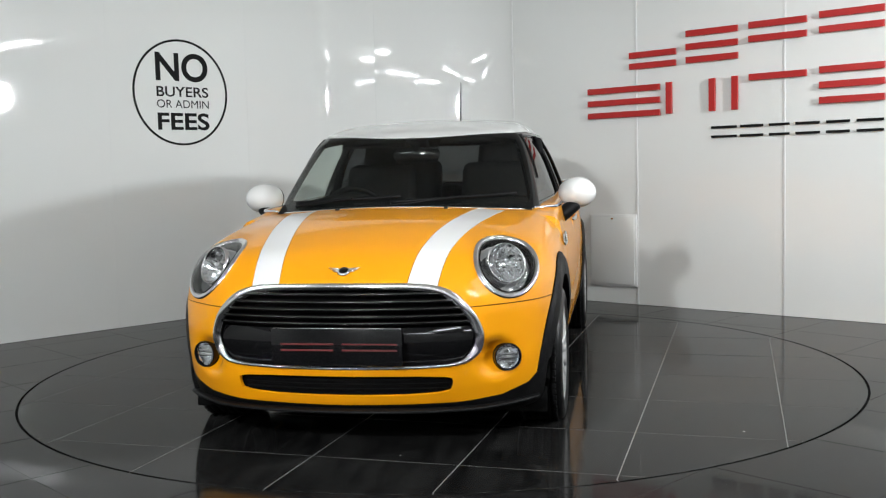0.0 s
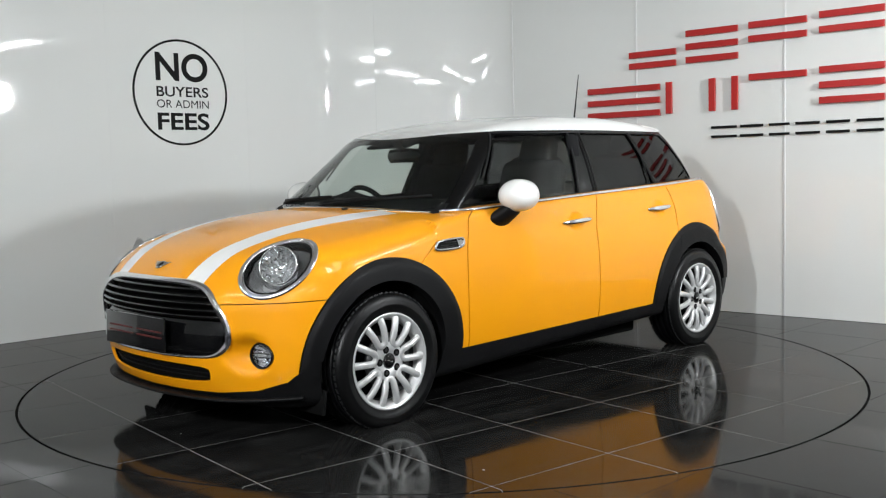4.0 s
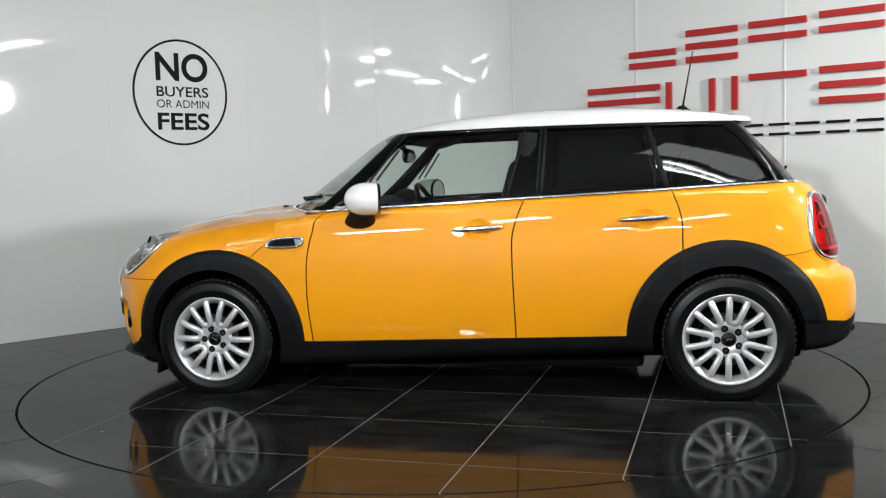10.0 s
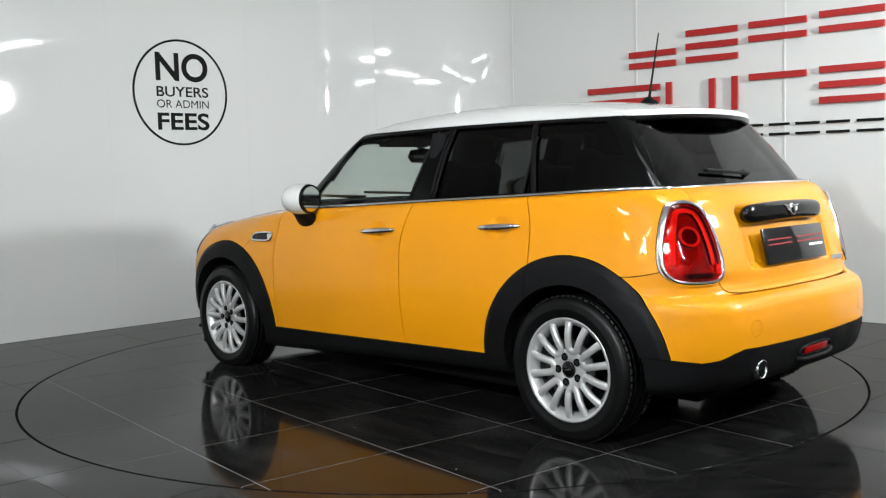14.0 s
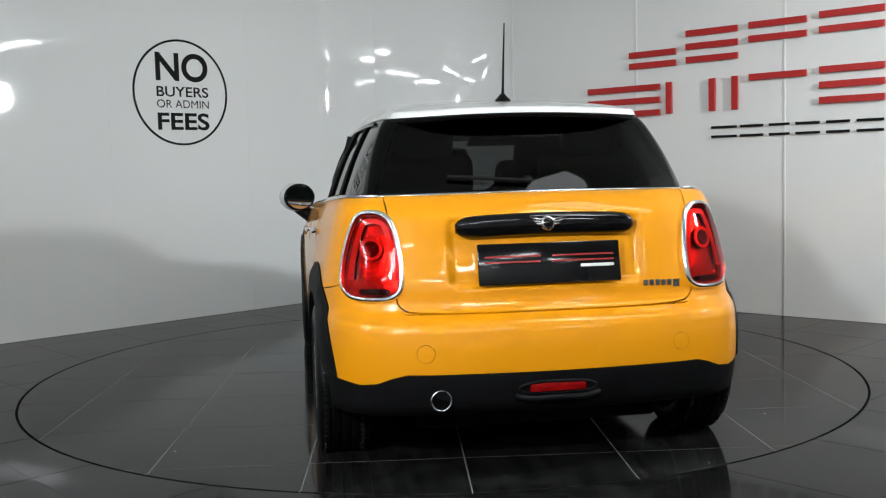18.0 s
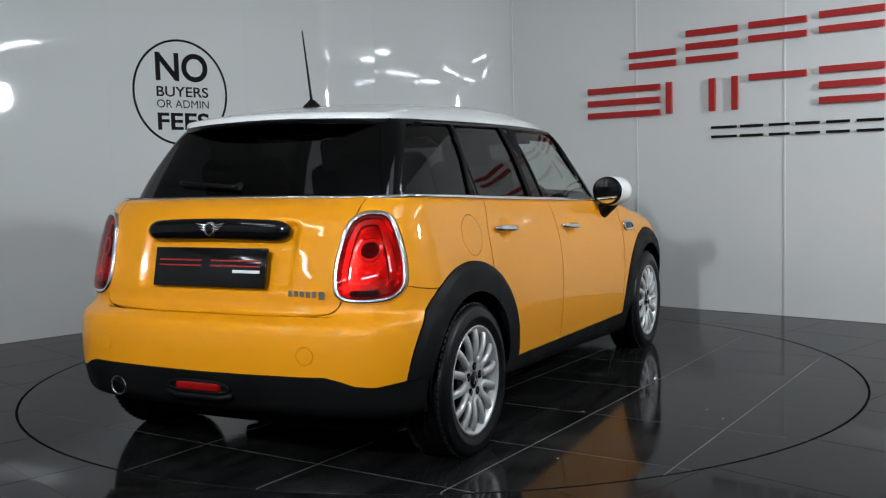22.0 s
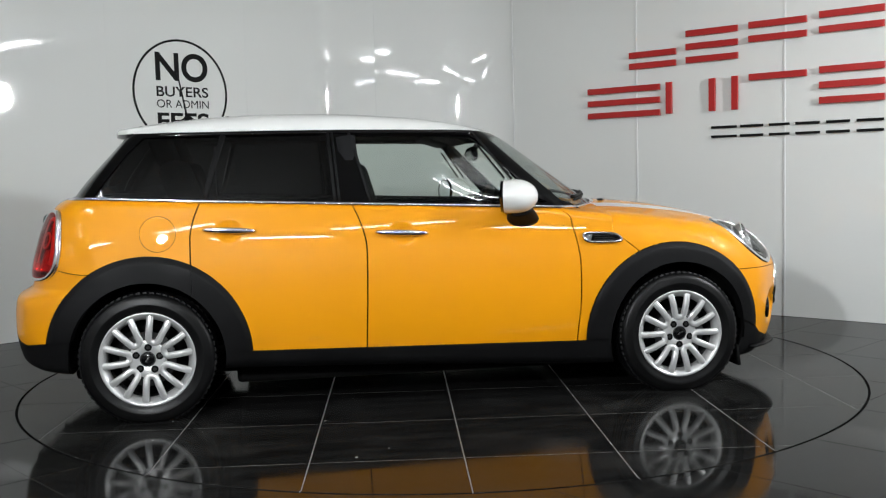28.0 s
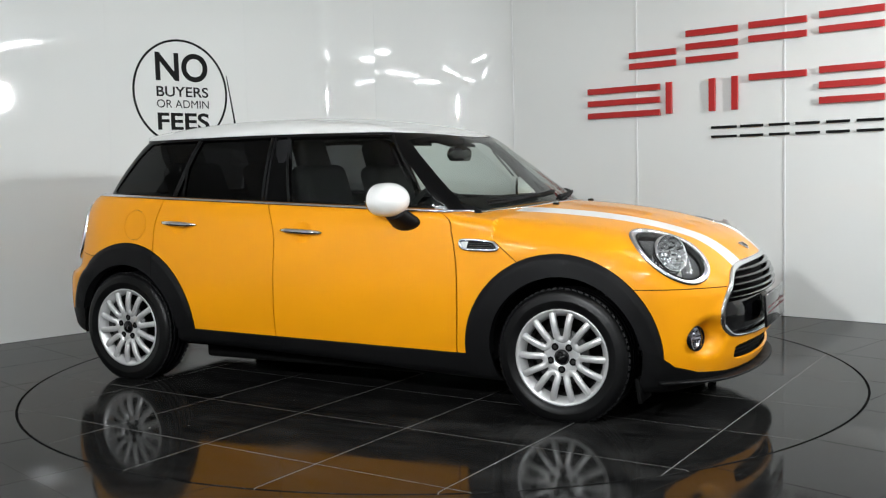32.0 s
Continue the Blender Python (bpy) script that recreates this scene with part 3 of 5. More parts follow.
def body_field(p):
    x, y, z = p[..., 0], p[..., 1], p[..., 2]
    a = np.abs(y)
    top = (z - (ZT(x) - CROWN(x) * (a / 0.6) ** 2.2)) * 0.9
    nose = (x - (XF(z) - CF(a))) * 0.85
    # the tailgate is dished round the plate
    dish = np.clip((0.375 - a) / 0.035, 0, 1) * np.clip((z - 0.688) / 0.035, 0, 1) * np.clip((0.955 - z) / 0.03, 0, 1)
    tail = (XR(z) + CR(a) + 0.020 * dish * dish * (3 - 2 * dish) - x) * 0.9
    # hand-wide cups behind the door handles
    cups = sum(0.015 * np.clip(1 - ((x - cx) / 0.068) ** 2 - ((z - cz) / 0.056) ** 2, 0, 1) ** 1.4 for cx, cz in CUPS)
    side = a - (WZ(z) - cups - WX(x) * np.clip((z - 0.1) / 0.8, 0.2, 1))
    f = smax(nose, side, 0.10)
    f = smax(f, tail, 0.09)
    f = smax(f, top, np.where(x > 0.95, 0.11, 0.035))
    f = smax(f, BOTTOM(x) - z, 0.05)
    # scoops of the fog lamps
    q = np.sqrt(((x - 1.93) / 0.118) ** 2 + ((a - 0.630) / 0.094) ** 2 + ((z - 0.374) / 0.084) ** 2)
    return smax(f, (1 - q) * 0.07, 0.03)


def cabin_field(p):
    x, y, z = p[..., 0], p[..., 1], p[..., 2]
    a = np.abs(y)
    top = z - (ZR(x) - roof_drop(a))
    screen = (x - (XS(z) - CS(a))) * 0.6
    rear = (XW(z) + CW(a) - x) * 0.72
    side = a - (WG(z) - WGX(x))
    f = smax(top, side, 0.06)
    f = smax(f, screen, 0.03)
    f = smax(f, rear, 0.03)
    return smax(f, 0.90 - z, 0.01)


def spoiler_field(p):
    x, y, z = p[..., 0], p[..., 1], p[..., 2]
    a = np.abs(y)
    top = z - (ZR(x) - roof_drop(a) + 0.004)
    low = (ZR(x) - roof_drop(a) - 0.052 + 0.10 * np.clip(-1.36 - x, 0, 1)) - z
    f = smax(top, low, 0.02)
    f = smax(f, (-1.475 + 0.10 * (a / 0.5) ** 3) - x, 0.02)
    f = smax(f, a - 0.515, 0.03)
    return smax(f, x + 1.18, 0.01)


def gradient(field, p, e=0.003):
    g = np.zeros_like(p)
    for i in range(3):
        d = np.zeros(3)
        d[i] = e
        g[..., i] = (field(p + d) - field(p - d)) / (2 * e)
    return g


def skin(field, lo, hi, h):
    """Surface of a field (its half with y > 0) as triangles, with true normals."""
    axes = [np.arange(a, b + h, h) for a, b in zip(lo, hi)]
    G = np.stack(np.meshgrid(*axes, indexing="ij"), -1)
    v = np.concatenate([field(G[i:i + 40]) for i in range(0, len(G), 40)])
    ins = v < 0
    shape = np.array(v.shape) - 1
    acc, cnt = np.zeros((*shape, 3)), np.zeros(shape)
    for ax in range(3):
        o = [i for i in range(3) if i != ax]
        for b in (0, 1):
            for c in (0, 1):
                s0 = [slice(0, n) for n in shape]
                s0[o[0]], s0[o[1]] = slice(b, b + shape[o[0]]), slice(c, c + shape[o[1]])
                s1 = list(s0)
                s1[ax] = slice(1, shape[ax] + 1)
                va, vb = v[tuple(s0)], v[tuple(s1)]
                m = (va < 0) != (vb < 0)
                t = np.where(m, va / np.where(m, va - vb, 1), 0)
                pos = G[tuple(s0)].copy()
                pos[..., ax] += t * h
                acc += np.where(m[..., None], pos, 0)
                cnt += m
    cell = cnt > 0
    idx = -np.ones(shape, int)
    idx[cell] = np.arange(cell.sum())
    V = acc[cell] / cnt[cell][:, None]
    quads = []
    for ax in range(3):
        o = [i for i in range(3) if i != ax]
        s0 = [slice(1, n) for n in shape]
        s0[ax] = slice(0, shape[ax])
        s1 = list(s0)
        s1[ax] = slice(1, shape[ax] + 1)
        A, B = ins[tuple(s0)], ins[tuple(s1)]
        ii = np.argwhere(A != B)
        flip = A[tuple(ii.T)]
        ii[:, o[0]] += 1
        ii[:, o[1]] += 1
        def at(db, dc):
            q = ii.copy()
            q[:, o[0]] -= db
            q[:, o[1]] -= dc
            return idx[tuple(q.T)]
        q = np.stack([at(1, 1), at(0, 1), at(0, 0), at(1, 0)], -1)
        if ax == 1:
            flip = ~flip
        q[~flip] = q[~flip][:, ::-1]
        quads.append(q)
    Q = np.concatenate(quads)
    for _ in range(4):
        g = gradient(field, V)
        V = V - np.clip(field(V), -h, h)[:, None] * g / np.maximum((g * g).sum(1), 0.2)[:, None]
    g = gradient(field, V)
    N = g / np.linalg.norm(g, axis=1)[:, None]
    F = np.concatenate([Q[:, [0, 1, 2]], Q[:, [0, 2, 3]]])
    return cut((V, N, F), -V[:, 1])


def cut(mesh, s, gap=0.0):
    """The part of a mesh where s < -gap, cut cleanly along that line."""
    V, N, F = mesh
    s = s + gap
    ins = s < 0
    k = ins[F].sum(1)
    keep = [F[k == 3]]
    newV, newN, base = [V], [N], len(V)
    part_f = F[(k == 1) | (k == 2)]
    if len(part_f):
        e = np.concatenate([part_f[:, [0, 1]], part_f[:, [1, 2]], part_f[:, [2, 0]]])
        e = e[ins[e[:, 0]] != ins[e[:, 1]]]
        e = np.unique(np.sort(e, 1), axis=0)
        t = s[e[:, 0]] / (s[e[:, 0]] - s[e[:, 1]])
        newV.append(V[e[:, 0]] + t[:, None] * (V[e[:, 1]] - V[e[:, 0]]))
        newN.append(N[e[:, 0]] + t[:, None] * (N[e[:, 1]] - N[e[:, 0]]))
        key = e[:, 0] * len(V) + e[:, 1]
        def on(a, b):
            q = np.minimum(a, b) * len(V) + np.maximum(a, b)
            return base + np.searchsorted(key, q)
        for cnt in (1, 2):
            f = F[k == cnt]
            lone = ins[f] if cnt == 1 else ~ins[f]
            r = lone.argmax(1)
            i = np.arange(len(f))
            a, b, c = f[i, r], f[i, (r + 1) % 3], f[i, (r + 2) % 3]
            ab, ac = on(a, b), on(a, c)
            if cnt == 1:
                keep.append(np.stack([a, ab, ac], 1))
            else:
                keep += [np.stack([ab, b, c], 1), np.stack([ab, c, ac], 1)]
    V, N, F = np.concatenate(newV), np.concatenate(newN), np.concatenate(keep)
    used = np.unique(F)
    re = np.zeros(len(V), int)
    re[used] = np.arange(len(used))
    N = N[used] / (np.linalg.norm(N[used], axis=1)[:, None] + 1e-12)
    return V[used], N, re[F]


def split(mesh, sfun, gap=0.0034):
    """Both sides of a seam, a narrow gap apart."""
    s = sfun(mesh[0])
    return cut(mesh, s, gap), cut(mesh, -s, gap)


def poly_dist(pts, rounds=2):
    """Signed distance to a closed outline whose corners are rounded; negative inside."""
    P = np.array(pts, float)
    for _ in range(rounds):
        nx = np.roll(P, -1, 0)
        P = np.stack([P * 0.78 + nx * 0.22, P * 0.22 + nx * 0.78], 1).reshape(-1, 2)
    A, B = P, np.roll(P, -1, 0)
    def dist(u, v):
        q = np.stack([u, v], -1)
        d = np.full(len(q), 9.0)
        inside = np.zeros(len(q), bool)
        for a, b in zip(A, B):
            ab = b - a
            t = np.clip(((q - a) @ ab) / (ab @ ab + 1e-12), 0, 1)
            d = np.minimum(d, np.linalg.norm(q - a - t[:, None] * ab, axis=1))
            c = ((a[1] > q[:, 1]) != (b[1] > q[:, 1])) & (q[:, 0] < (b[0] - a[0]) * (q[:, 1] - a[1]) / (b[1] - a[1] + 1e-12) + a[0])
            inside ^= c
        return np.where(inside, -d, d)
    return dist


def tight(pts, r):
    """An outline with extra points beside its corners, so that rounding stays small."""
    P, out = [np.array(p, float) for p in pts], []
    for a, b, c in zip(P[-1:] + P[:-1], P, P[1:] + P[:1]):
        out += [b + (a - b) * min(0.4, r / np.linalg.norm(a - b)), b, b + (c - b) * min(0.4, r / np.linalg.norm(c - b))]
    return out


def line_dist(pts):
    """Signed side of an open line z -> x (positive in front of it)."""
    f = curve(*[(z, x) for x, z in pts])
    return lambda V: V[:, 0] - f(V[:, 2])


def edges_of(F):
    e = np.concatenate([F[:, [0, 1]], F[:, [1, 2]], F[:, [2, 0]]])
    u, inv, c = np.unique(np.sort(e, 1), axis=0, return_inverse=True, return_counts=True)
    return e[c[inv.ravel()] == 1]


def rimmed(mesh, depth=0.012):
    """Fold the free edges inwards, so that the panel shows its thickness."""
    V, N, F = mesh
    e = edges_of(F)
    e = e[~((np.abs(V[e[:, 0], 1]) < 1e-4) & (np.abs(V[e[:, 1], 1]) < 1e-4))]
    if not len(e):
        return mesh
    n = len(V)
    m = len(e)
    A, B = V[e[:, 0]], V[e[:, 1]]
    nr = np.cross(B - A, N[e[:, 0]])
    nr /= np.linalg.norm(nr, axis=1)[:, None] + 1e-12
    V2 = np.concatenate([V, A, B, B - N[e[:, 1]] * depth, A - N[e[:, 0]] * depth])
    N2 = np.concatenate([N, nr, nr, nr, nr])
    i = np.arange(m)
    F2 = np.concatenate([F, np.stack([n + m + i, n + i, n + 3 * m + i], 1), np.stack([n + m + i, n + 3 * m + i, n + 2 * m + i], 1)])
    return V2, N2, F2


def mirrored(mesh):
    V, N, F = mesh
    return V * [1, -1, 1], N * [1, -1, 1], F[:, ::-1]


def joined(*ms):
    V, N, F, n = [], [], [], 0
    for v, nn, f in ms:
        V.append(v), N.append(nn), F.append(f + n)
        n += len(v)
    return np.concatenate(V), np.concatenate(N), np.concatenate(F)


def lifted(mesh, d):
    return mesh[0] + mesh[1] * d, mesh[1], mesh[2]


def panel(name, mesh, material, parent, label="", depth=0.012):
    V, N, F = rimmed(mesh, depth) if depth else mesh
    return part(name, mesh_of(name, V, F, material, True, N), parent, label)


def pair(name, mesh, material, parent, label="", depth=0.012):
    """The same panel on both flanks of the car, as two parts."""
    return [panel(name, mesh, material, parent, label, depth), panel(name, mirrored(mesh), material, parent, label, depth)]


def whole(name, mesh, material, parent, label="", depth=0.012):
    """A panel that runs across the car."""
    return panel(name, joined(mesh, mirrored(mesh)), material, parent, label, depth)


def solve(field, p, axis, lo, hi):
    """Where a line along an axis leaves the body."""
    q = np.array(p, float)
    for _ in range(40):
        mid = (lo + hi) / 2
        q[axis] = mid
        if field(q[None])[0] < 0:
            lo = mid
        else:
            hi = mid
    return mid


def along_normal(p, n):
    """The body's surface on a line through p along n."""
    lo, hi = -0.25, 0.25
    for _ in range(40):
        mid = (lo + hi) / 2
        if body_field((p + n * mid)[None])[0] < 0:
            lo = mid
        else:
            hi = mid
    return p + n * mid


def flank(x, z, field=body_field):
    return solve(field, (x, 0, z), 1, 0.3, 1.0)


def nose_x(y, z):
    return solve(body_field, (0, y, z), 0, 0.6, 2.3)


def tail_x(y, z, field=body_field):
    return solve(field, (0, y, z), 0, -0.5, -2.3)


WHEEL_X, WHEEL_Z = 1.2835, 0.2935
ARCH = ((1.264, 0.287, 0.458), (-1.276, 0.297, 0.468))


def V_fog(V):
    return V[:, 1] - 0.640, V[:, 2] - 0.371


def build_body(car):
    M = skin(body_field, (-2.05, -0.0178, 0.10), (2.12, 0.90, 1.10), 0.0119)
    M[0][np.abs(M[0][:, 1]) < 1e-6, 1] = 0
    V = M[0]
    # open cabin under the glass, and the wheel wells
    cab = lambda V: np.maximum.reduce([V[:, 0] - 0.70 + 0.30 * (np.abs(V[:, 1]) / 0.667) ** 2.8 - 0.22, -1.60 - V[:, 0], V[:, 1] - (WG(V[:, 2]) - WGX(V[:, 0]) - 0.02), 0.88 - V[:, 2]])
    M = cut(M, -cab(V))
    for sx in (1, -1):
        V = M[0]
        r = np.hypot(V[:, 0] - sx * WHEEL_X, V[:, 2] - WHEEL_Z) - 0.352
        M = cut(M, -np.maximum(r, 0.45 - V[:, 1]))
    # lower cladding
    def low(V):
        x, a, z = V[:, 0], V[:, 1], V[:, 2]
        mid = np.interp(x, [-0.81, 0.76], [0.308, 0.274])
        rear = np.interp(a, [0.0, 0.54, 0.59, 0.64, 0.70, 0.9], [0.404, 0.408, 0.395, 0.374, 0.366, 0.40])
        front = np.interp(a, [0, 0.45, 0.62, 0.72, 0.80], [0.198, 0.204, 0.220, 0.255, 0.34])
        return z - np.where(x > 1.0, front, np.where(x < -1.0, rear, mid))
    clad, M = split(M, low, 0.0)
    arches = []
    for sx, (ax, az, ar) in zip((1, -1), ARCH):
        ring = lambda V: np.maximum(np.hypot(V[:, 0] - ax, V[:, 2] - az) - ar, 0.55 - V[:, 1])
        t, M = split(M, ring, 0.001)
        arches.append((t, ax, az, ar))
    fr = cut(clad, 1.15 - clad[0][:, 0])
    rr = cut(clad, clad[0][:, 0] + 1.15)
    md = cut(cut(clad, clad[0][:, 0] - 1.15), -1.15 - clad[0][:, 0])
    whole("front_lip", fr, "plastic_black", car, "textured black plastic lip")
    whole("rear_valance", rr, "plastic_black", car, "textured black plastic valance")
    whole("sill", md, "plastic_black", car, "textured black plastic sill and underbody")
    for t, ax, az, ar in arches:
        # the wheel-arch moulding stands proud of the flank
        V, N, F = t
        r = np.hypot(V[:, 0] - ax, V[:, 2] - az)
        u = np.clip((ar - r) / 0.028, 0, 1)
        V = V.copy()
        V[:, 1] += 0.005 + 0.011 * u * u * (3 - 2 * u) * np.clip((V[:, 1] - 0.55) / 0.2, 0, 1) * np.clip((V[:, 2] - 0.26) / 0.22, 0, 1)
        nr = np.zeros_like(V)
        fn = np.cross(V[F[:, 1]] - V[F[:, 0]], V[F[:, 2]] - V[F[:, 0]])
        for i in range(3):
            np.add.at(nr, F[:, i], fn)
        nr /= np.linalg.norm(nr, axis=1)[:, None] + 1e-12
        t2 = (V, nr, F)
        if ax < 0:
            fore, aft = split(t2, lambda V: -(V[:, 0] + 1.072), 0.001)
            pair("arch_moulding", fore, "plastic_black", car, "textured black plastic moulding", 0.05)
            pair("arch_moulding", aft, "plastic_black", car, "textured black plastic moulding", 0.05)
        else:
            pair("arch_moulding", t2, "plastic_black", car, "textured black plastic moulding", 0.05)
    # grille, intake and lamps are cut out of the nose and tail
    front_zone = lambda V: 1.25 - V[:, 0]
    rear_zone = lambda V: V[:, 0] + 1.35
    grille = poly_dist([(-0.3, 0.677), (0.33, 0.672), (0.448, 0.640), (0.525, 0.560), (0.556, 0.478), (0.545, 0.418), (0.505, 0.370), (0.43, 0.354), (-0.3, 0.350)])
    hc, hn = np.array([1.700, 0.617, 0.724]), np.array([0.722, 0.570, 0.392])
    e1 = np.array([-0.620, 0.785, 0.0])
    e2 = np.cross(hn, e1)
    f1, f2 = 0.71 * e1 + 0.705 * e2, 0.705 * e1 - 0.71 * e2
    h1, h2 = 0.180, 0.134
    def hl(V):
        d = V - hc
        return np.maximum((np.hypot(d @ f1 / h1, d @ f2 / h2) - 1) * 0.14, np.abs(d @ hn) - 0.16)
    tl = poly_dist([(0.540, 0.658), (0.712, 0.655), (0.757, 0.705), (0.746, 0.80), (0.720, 0.90), (0.684, 0.980), (0.600, 0.984), (0.548, 0.945), (0.525, 0.78)], 3)
    intake = poly_dist([(-0.3, 0.322), (0.435, 0.322), (0.446, 0.285), (0.425, 0.240), (-0.3, 0.236)], 2)
    gr = lambda V: np.maximum(grille(V[:, 1], V[:, 2]), front_zone(V))
    it = lambda V: np.maximum(intake(V[:, 1], V[:, 2]), front_zone(V))
    tlz = lambda V: np.maximum(tl(V[:, 1], V[:, 2]), rear_zone(V))
    G, M = split(M, gr, 0.0)
    I2 = cut(M, it(M[0]) - 0.022)
    I, M = split(M, it, 0.0)
    H, M = split(M, hl, 0.0008)
    T, M = split(M, tlz, 0.0008)
    # round scoops for the fog lamps
    M = cut(M, -np.maximum(np.hypot(V_fog(M[0])[0], V_fog(M[0])[1]) - 0.057, 1.2 - M[0][:, 0]))
    # Black backing under the panels stands in for shade in their gaps.
    whole("inner_shell", lifted(M, -0.018), "deep_black", car, "black inner shell standing in for shade in the panel gaps", 0)
    build_grille(car, G, gr)
    whole("intake_mesh", flat_offset(I2, (-0.030, 0, 0)), "deep_black", car, "black mesh of the lower intake", 0)
    rim = []
    for ph in np.linspace(0, 2 * np.pi, 80, endpoint=False):
        rim.append(along_normal(hc + f1 * (h1 - 0.007) * math.cos(ph) + f2 * (h2 - 0.007) * math.sin(ph), hn))
    build_headlamps(car, H, hl, np.array(rim), hn)
    build_tail_lamps(car, T, tlz)
    # bonnet with its stripes, above the bumper seam
    seam = lambda V: np.where(V[:, 0] > 0.95, 0.587 + 0.02 * np.clip(V[:, 1] - 0.5, 0, 1) - V[:, 2], 9.0)
    diag = lambda V: (1.082 - V[:, 0]) * 0.63 + (0.70 - V[:, 2]) * 0.77 + 0.0
    bon = lambda V: np.maximum(np.maximum(seam(V), np.where(V[:, 2] > 0.935, -1.0, diag(V))), 0.70 - V[:, 0])
    B, M = split(M, bon, 0.0020)
    s0, s1 = curve((0.6, 0.45), (0.85, 0.424), (1.1, 0.393), (1.4, 0.347), (1.7, 0.299), (2.0, 0.258)), curve((0.6, 0.585), (0.85, 0.557), (1.1, 0.521), (1.4, 0.470), (1.7, 0.419), (2.0, 0.376))
    stripe = lambda V: np.maximum(s0(V[:, 0]) - V[:, 1], V[:, 1] - s1(V[:, 0]))
    S, B = split(B, stripe, 0.0012)
    whole("bonnet", B, "paint_orange", car, "glossy orange clamshell bonnet")
    pair("bonnet_stripe", S, "stripe_white", car, "white bonnet stripe", 0.004)
    FB, M = split(M, lambda V: 1.0 - V[:, 0], 0.0)
    FBz = cut(FB, np.where(FB[0][:, 0] > 1.3, -1.0, 1.0))
    whole("front_bumper", FBz, "paint_orange", car, "glossy orange bumper with fog lamp scoops")
    M = joined(M, cut(FB, np.where(FB[0][:, 0] > 1.3, 1.0, -1.0)))
    dF = line_dist([(0.757, 0.20), (0.760, 0.274), (0.777, 0.518), (0.770, 0.719), (0.745, 0.83), (0.715, 0.904), (0.660, 0.935), (0.58, 1.0)])
    dB = line_dist([(-0.276, 0.20), (-0.275, 0.302), (-0.266, 0.57), (-0.262, 0.763), (-0.285, 0.88), (-0.325, 0.977), (-0.36, 1.05)])
    dR = line_dist([(-1.06, 0.20), (-1.070, 0.60), (-1.074, 0.72), (-1.074, 0.834), (-1.058, 0.92), (-1.026, 1.003), (-1.0, 1.06)])
    W, M = split(M, lambda V: -dF(V))
    pair("wing_panel", W, "paint_orange", car)
    D1, M = split(M, lambda V: -dB(V))
    doors = pair("front_door", D1, "paint_orange", car)
    D2, M = split(M, lambda V: -dR(V))
    rdoors = pair("rear_door", D2, "paint_orange", car)
    # bumper, tailgate, quarter panels
    gate = poly_dist([(-0.3, 0.612), (0.50, 0.610), (0.556, 0.640), (0.560, 0.70), (0.56, 0.9), (0.575, 0.97), (0.595, 1.2), (-0.3, 1.2)], 2)
    rb = lambda V: np.where(V[:, 0] > -1.35, 9.0, V[:, 2] - np.interp(V[:, 1], [0, 0.535, 0.545, 0.75, 0.80, 0.9], [0.612, 0.612, 0.700, 0.712, 0.690, 0.680]))
    TG, M = split(M, lambda V: np.maximum(gate(V[:, 1], V[:, 2]), V[:, 0] + 1.45), 0.0024)
    whole("tailgate", TG, "paint_orange", car, "glossy orange tailgate")
    RB, Q = split(M, rb, 0.0018)
    cap = lambda V: np.maximum(np.hypot(V[:, 1] - 0.471, V[:, 2] - 0.482) - 0.032, V[:, 0] + 1.6)
    C, RB = split(RB, cap, 0.0007)
    whole("rear_bumper", RB, "paint_orange", car, "glossy orange rear bumper")
    pair("towing_cap", C, "paint_orange", car, "", 0.004)
    panel("quarter_panel", Q, "paint_orange", car)
    Qr = mirrored(Q)
    flap = lambda V: np.maximum(np.hypot(V[:, 0] + 1.218, V[:, 2] - 0.864) - 0.081, V[:, 1])
    FL, Qr = split(Qr, flap, 0.0012)
    panel("quarter_panel", Qr, "paint_orange", car)
    panel("fuel_flap", FL, "paint_orange", car, "round orange fuel flap", 0.006)
    return doors, rdoors


def on_front(pts_yz, lift=0.0):
    """Points on the nose for places seen from the front."""
    return np.array([(nose_x(y, z) + lift, y, z) for y, z in pts_yz])


def outline(pts, rounds=3):
    P = np.array(pts, float)
    for _ in range(rounds):
        nx = np.roll(P, -1, 0)
        P = np.stack([P * 0.78 + nx * 0.22, P * 0.22 + nx * 0.78], 1).reshape(-1, 2)
    return P


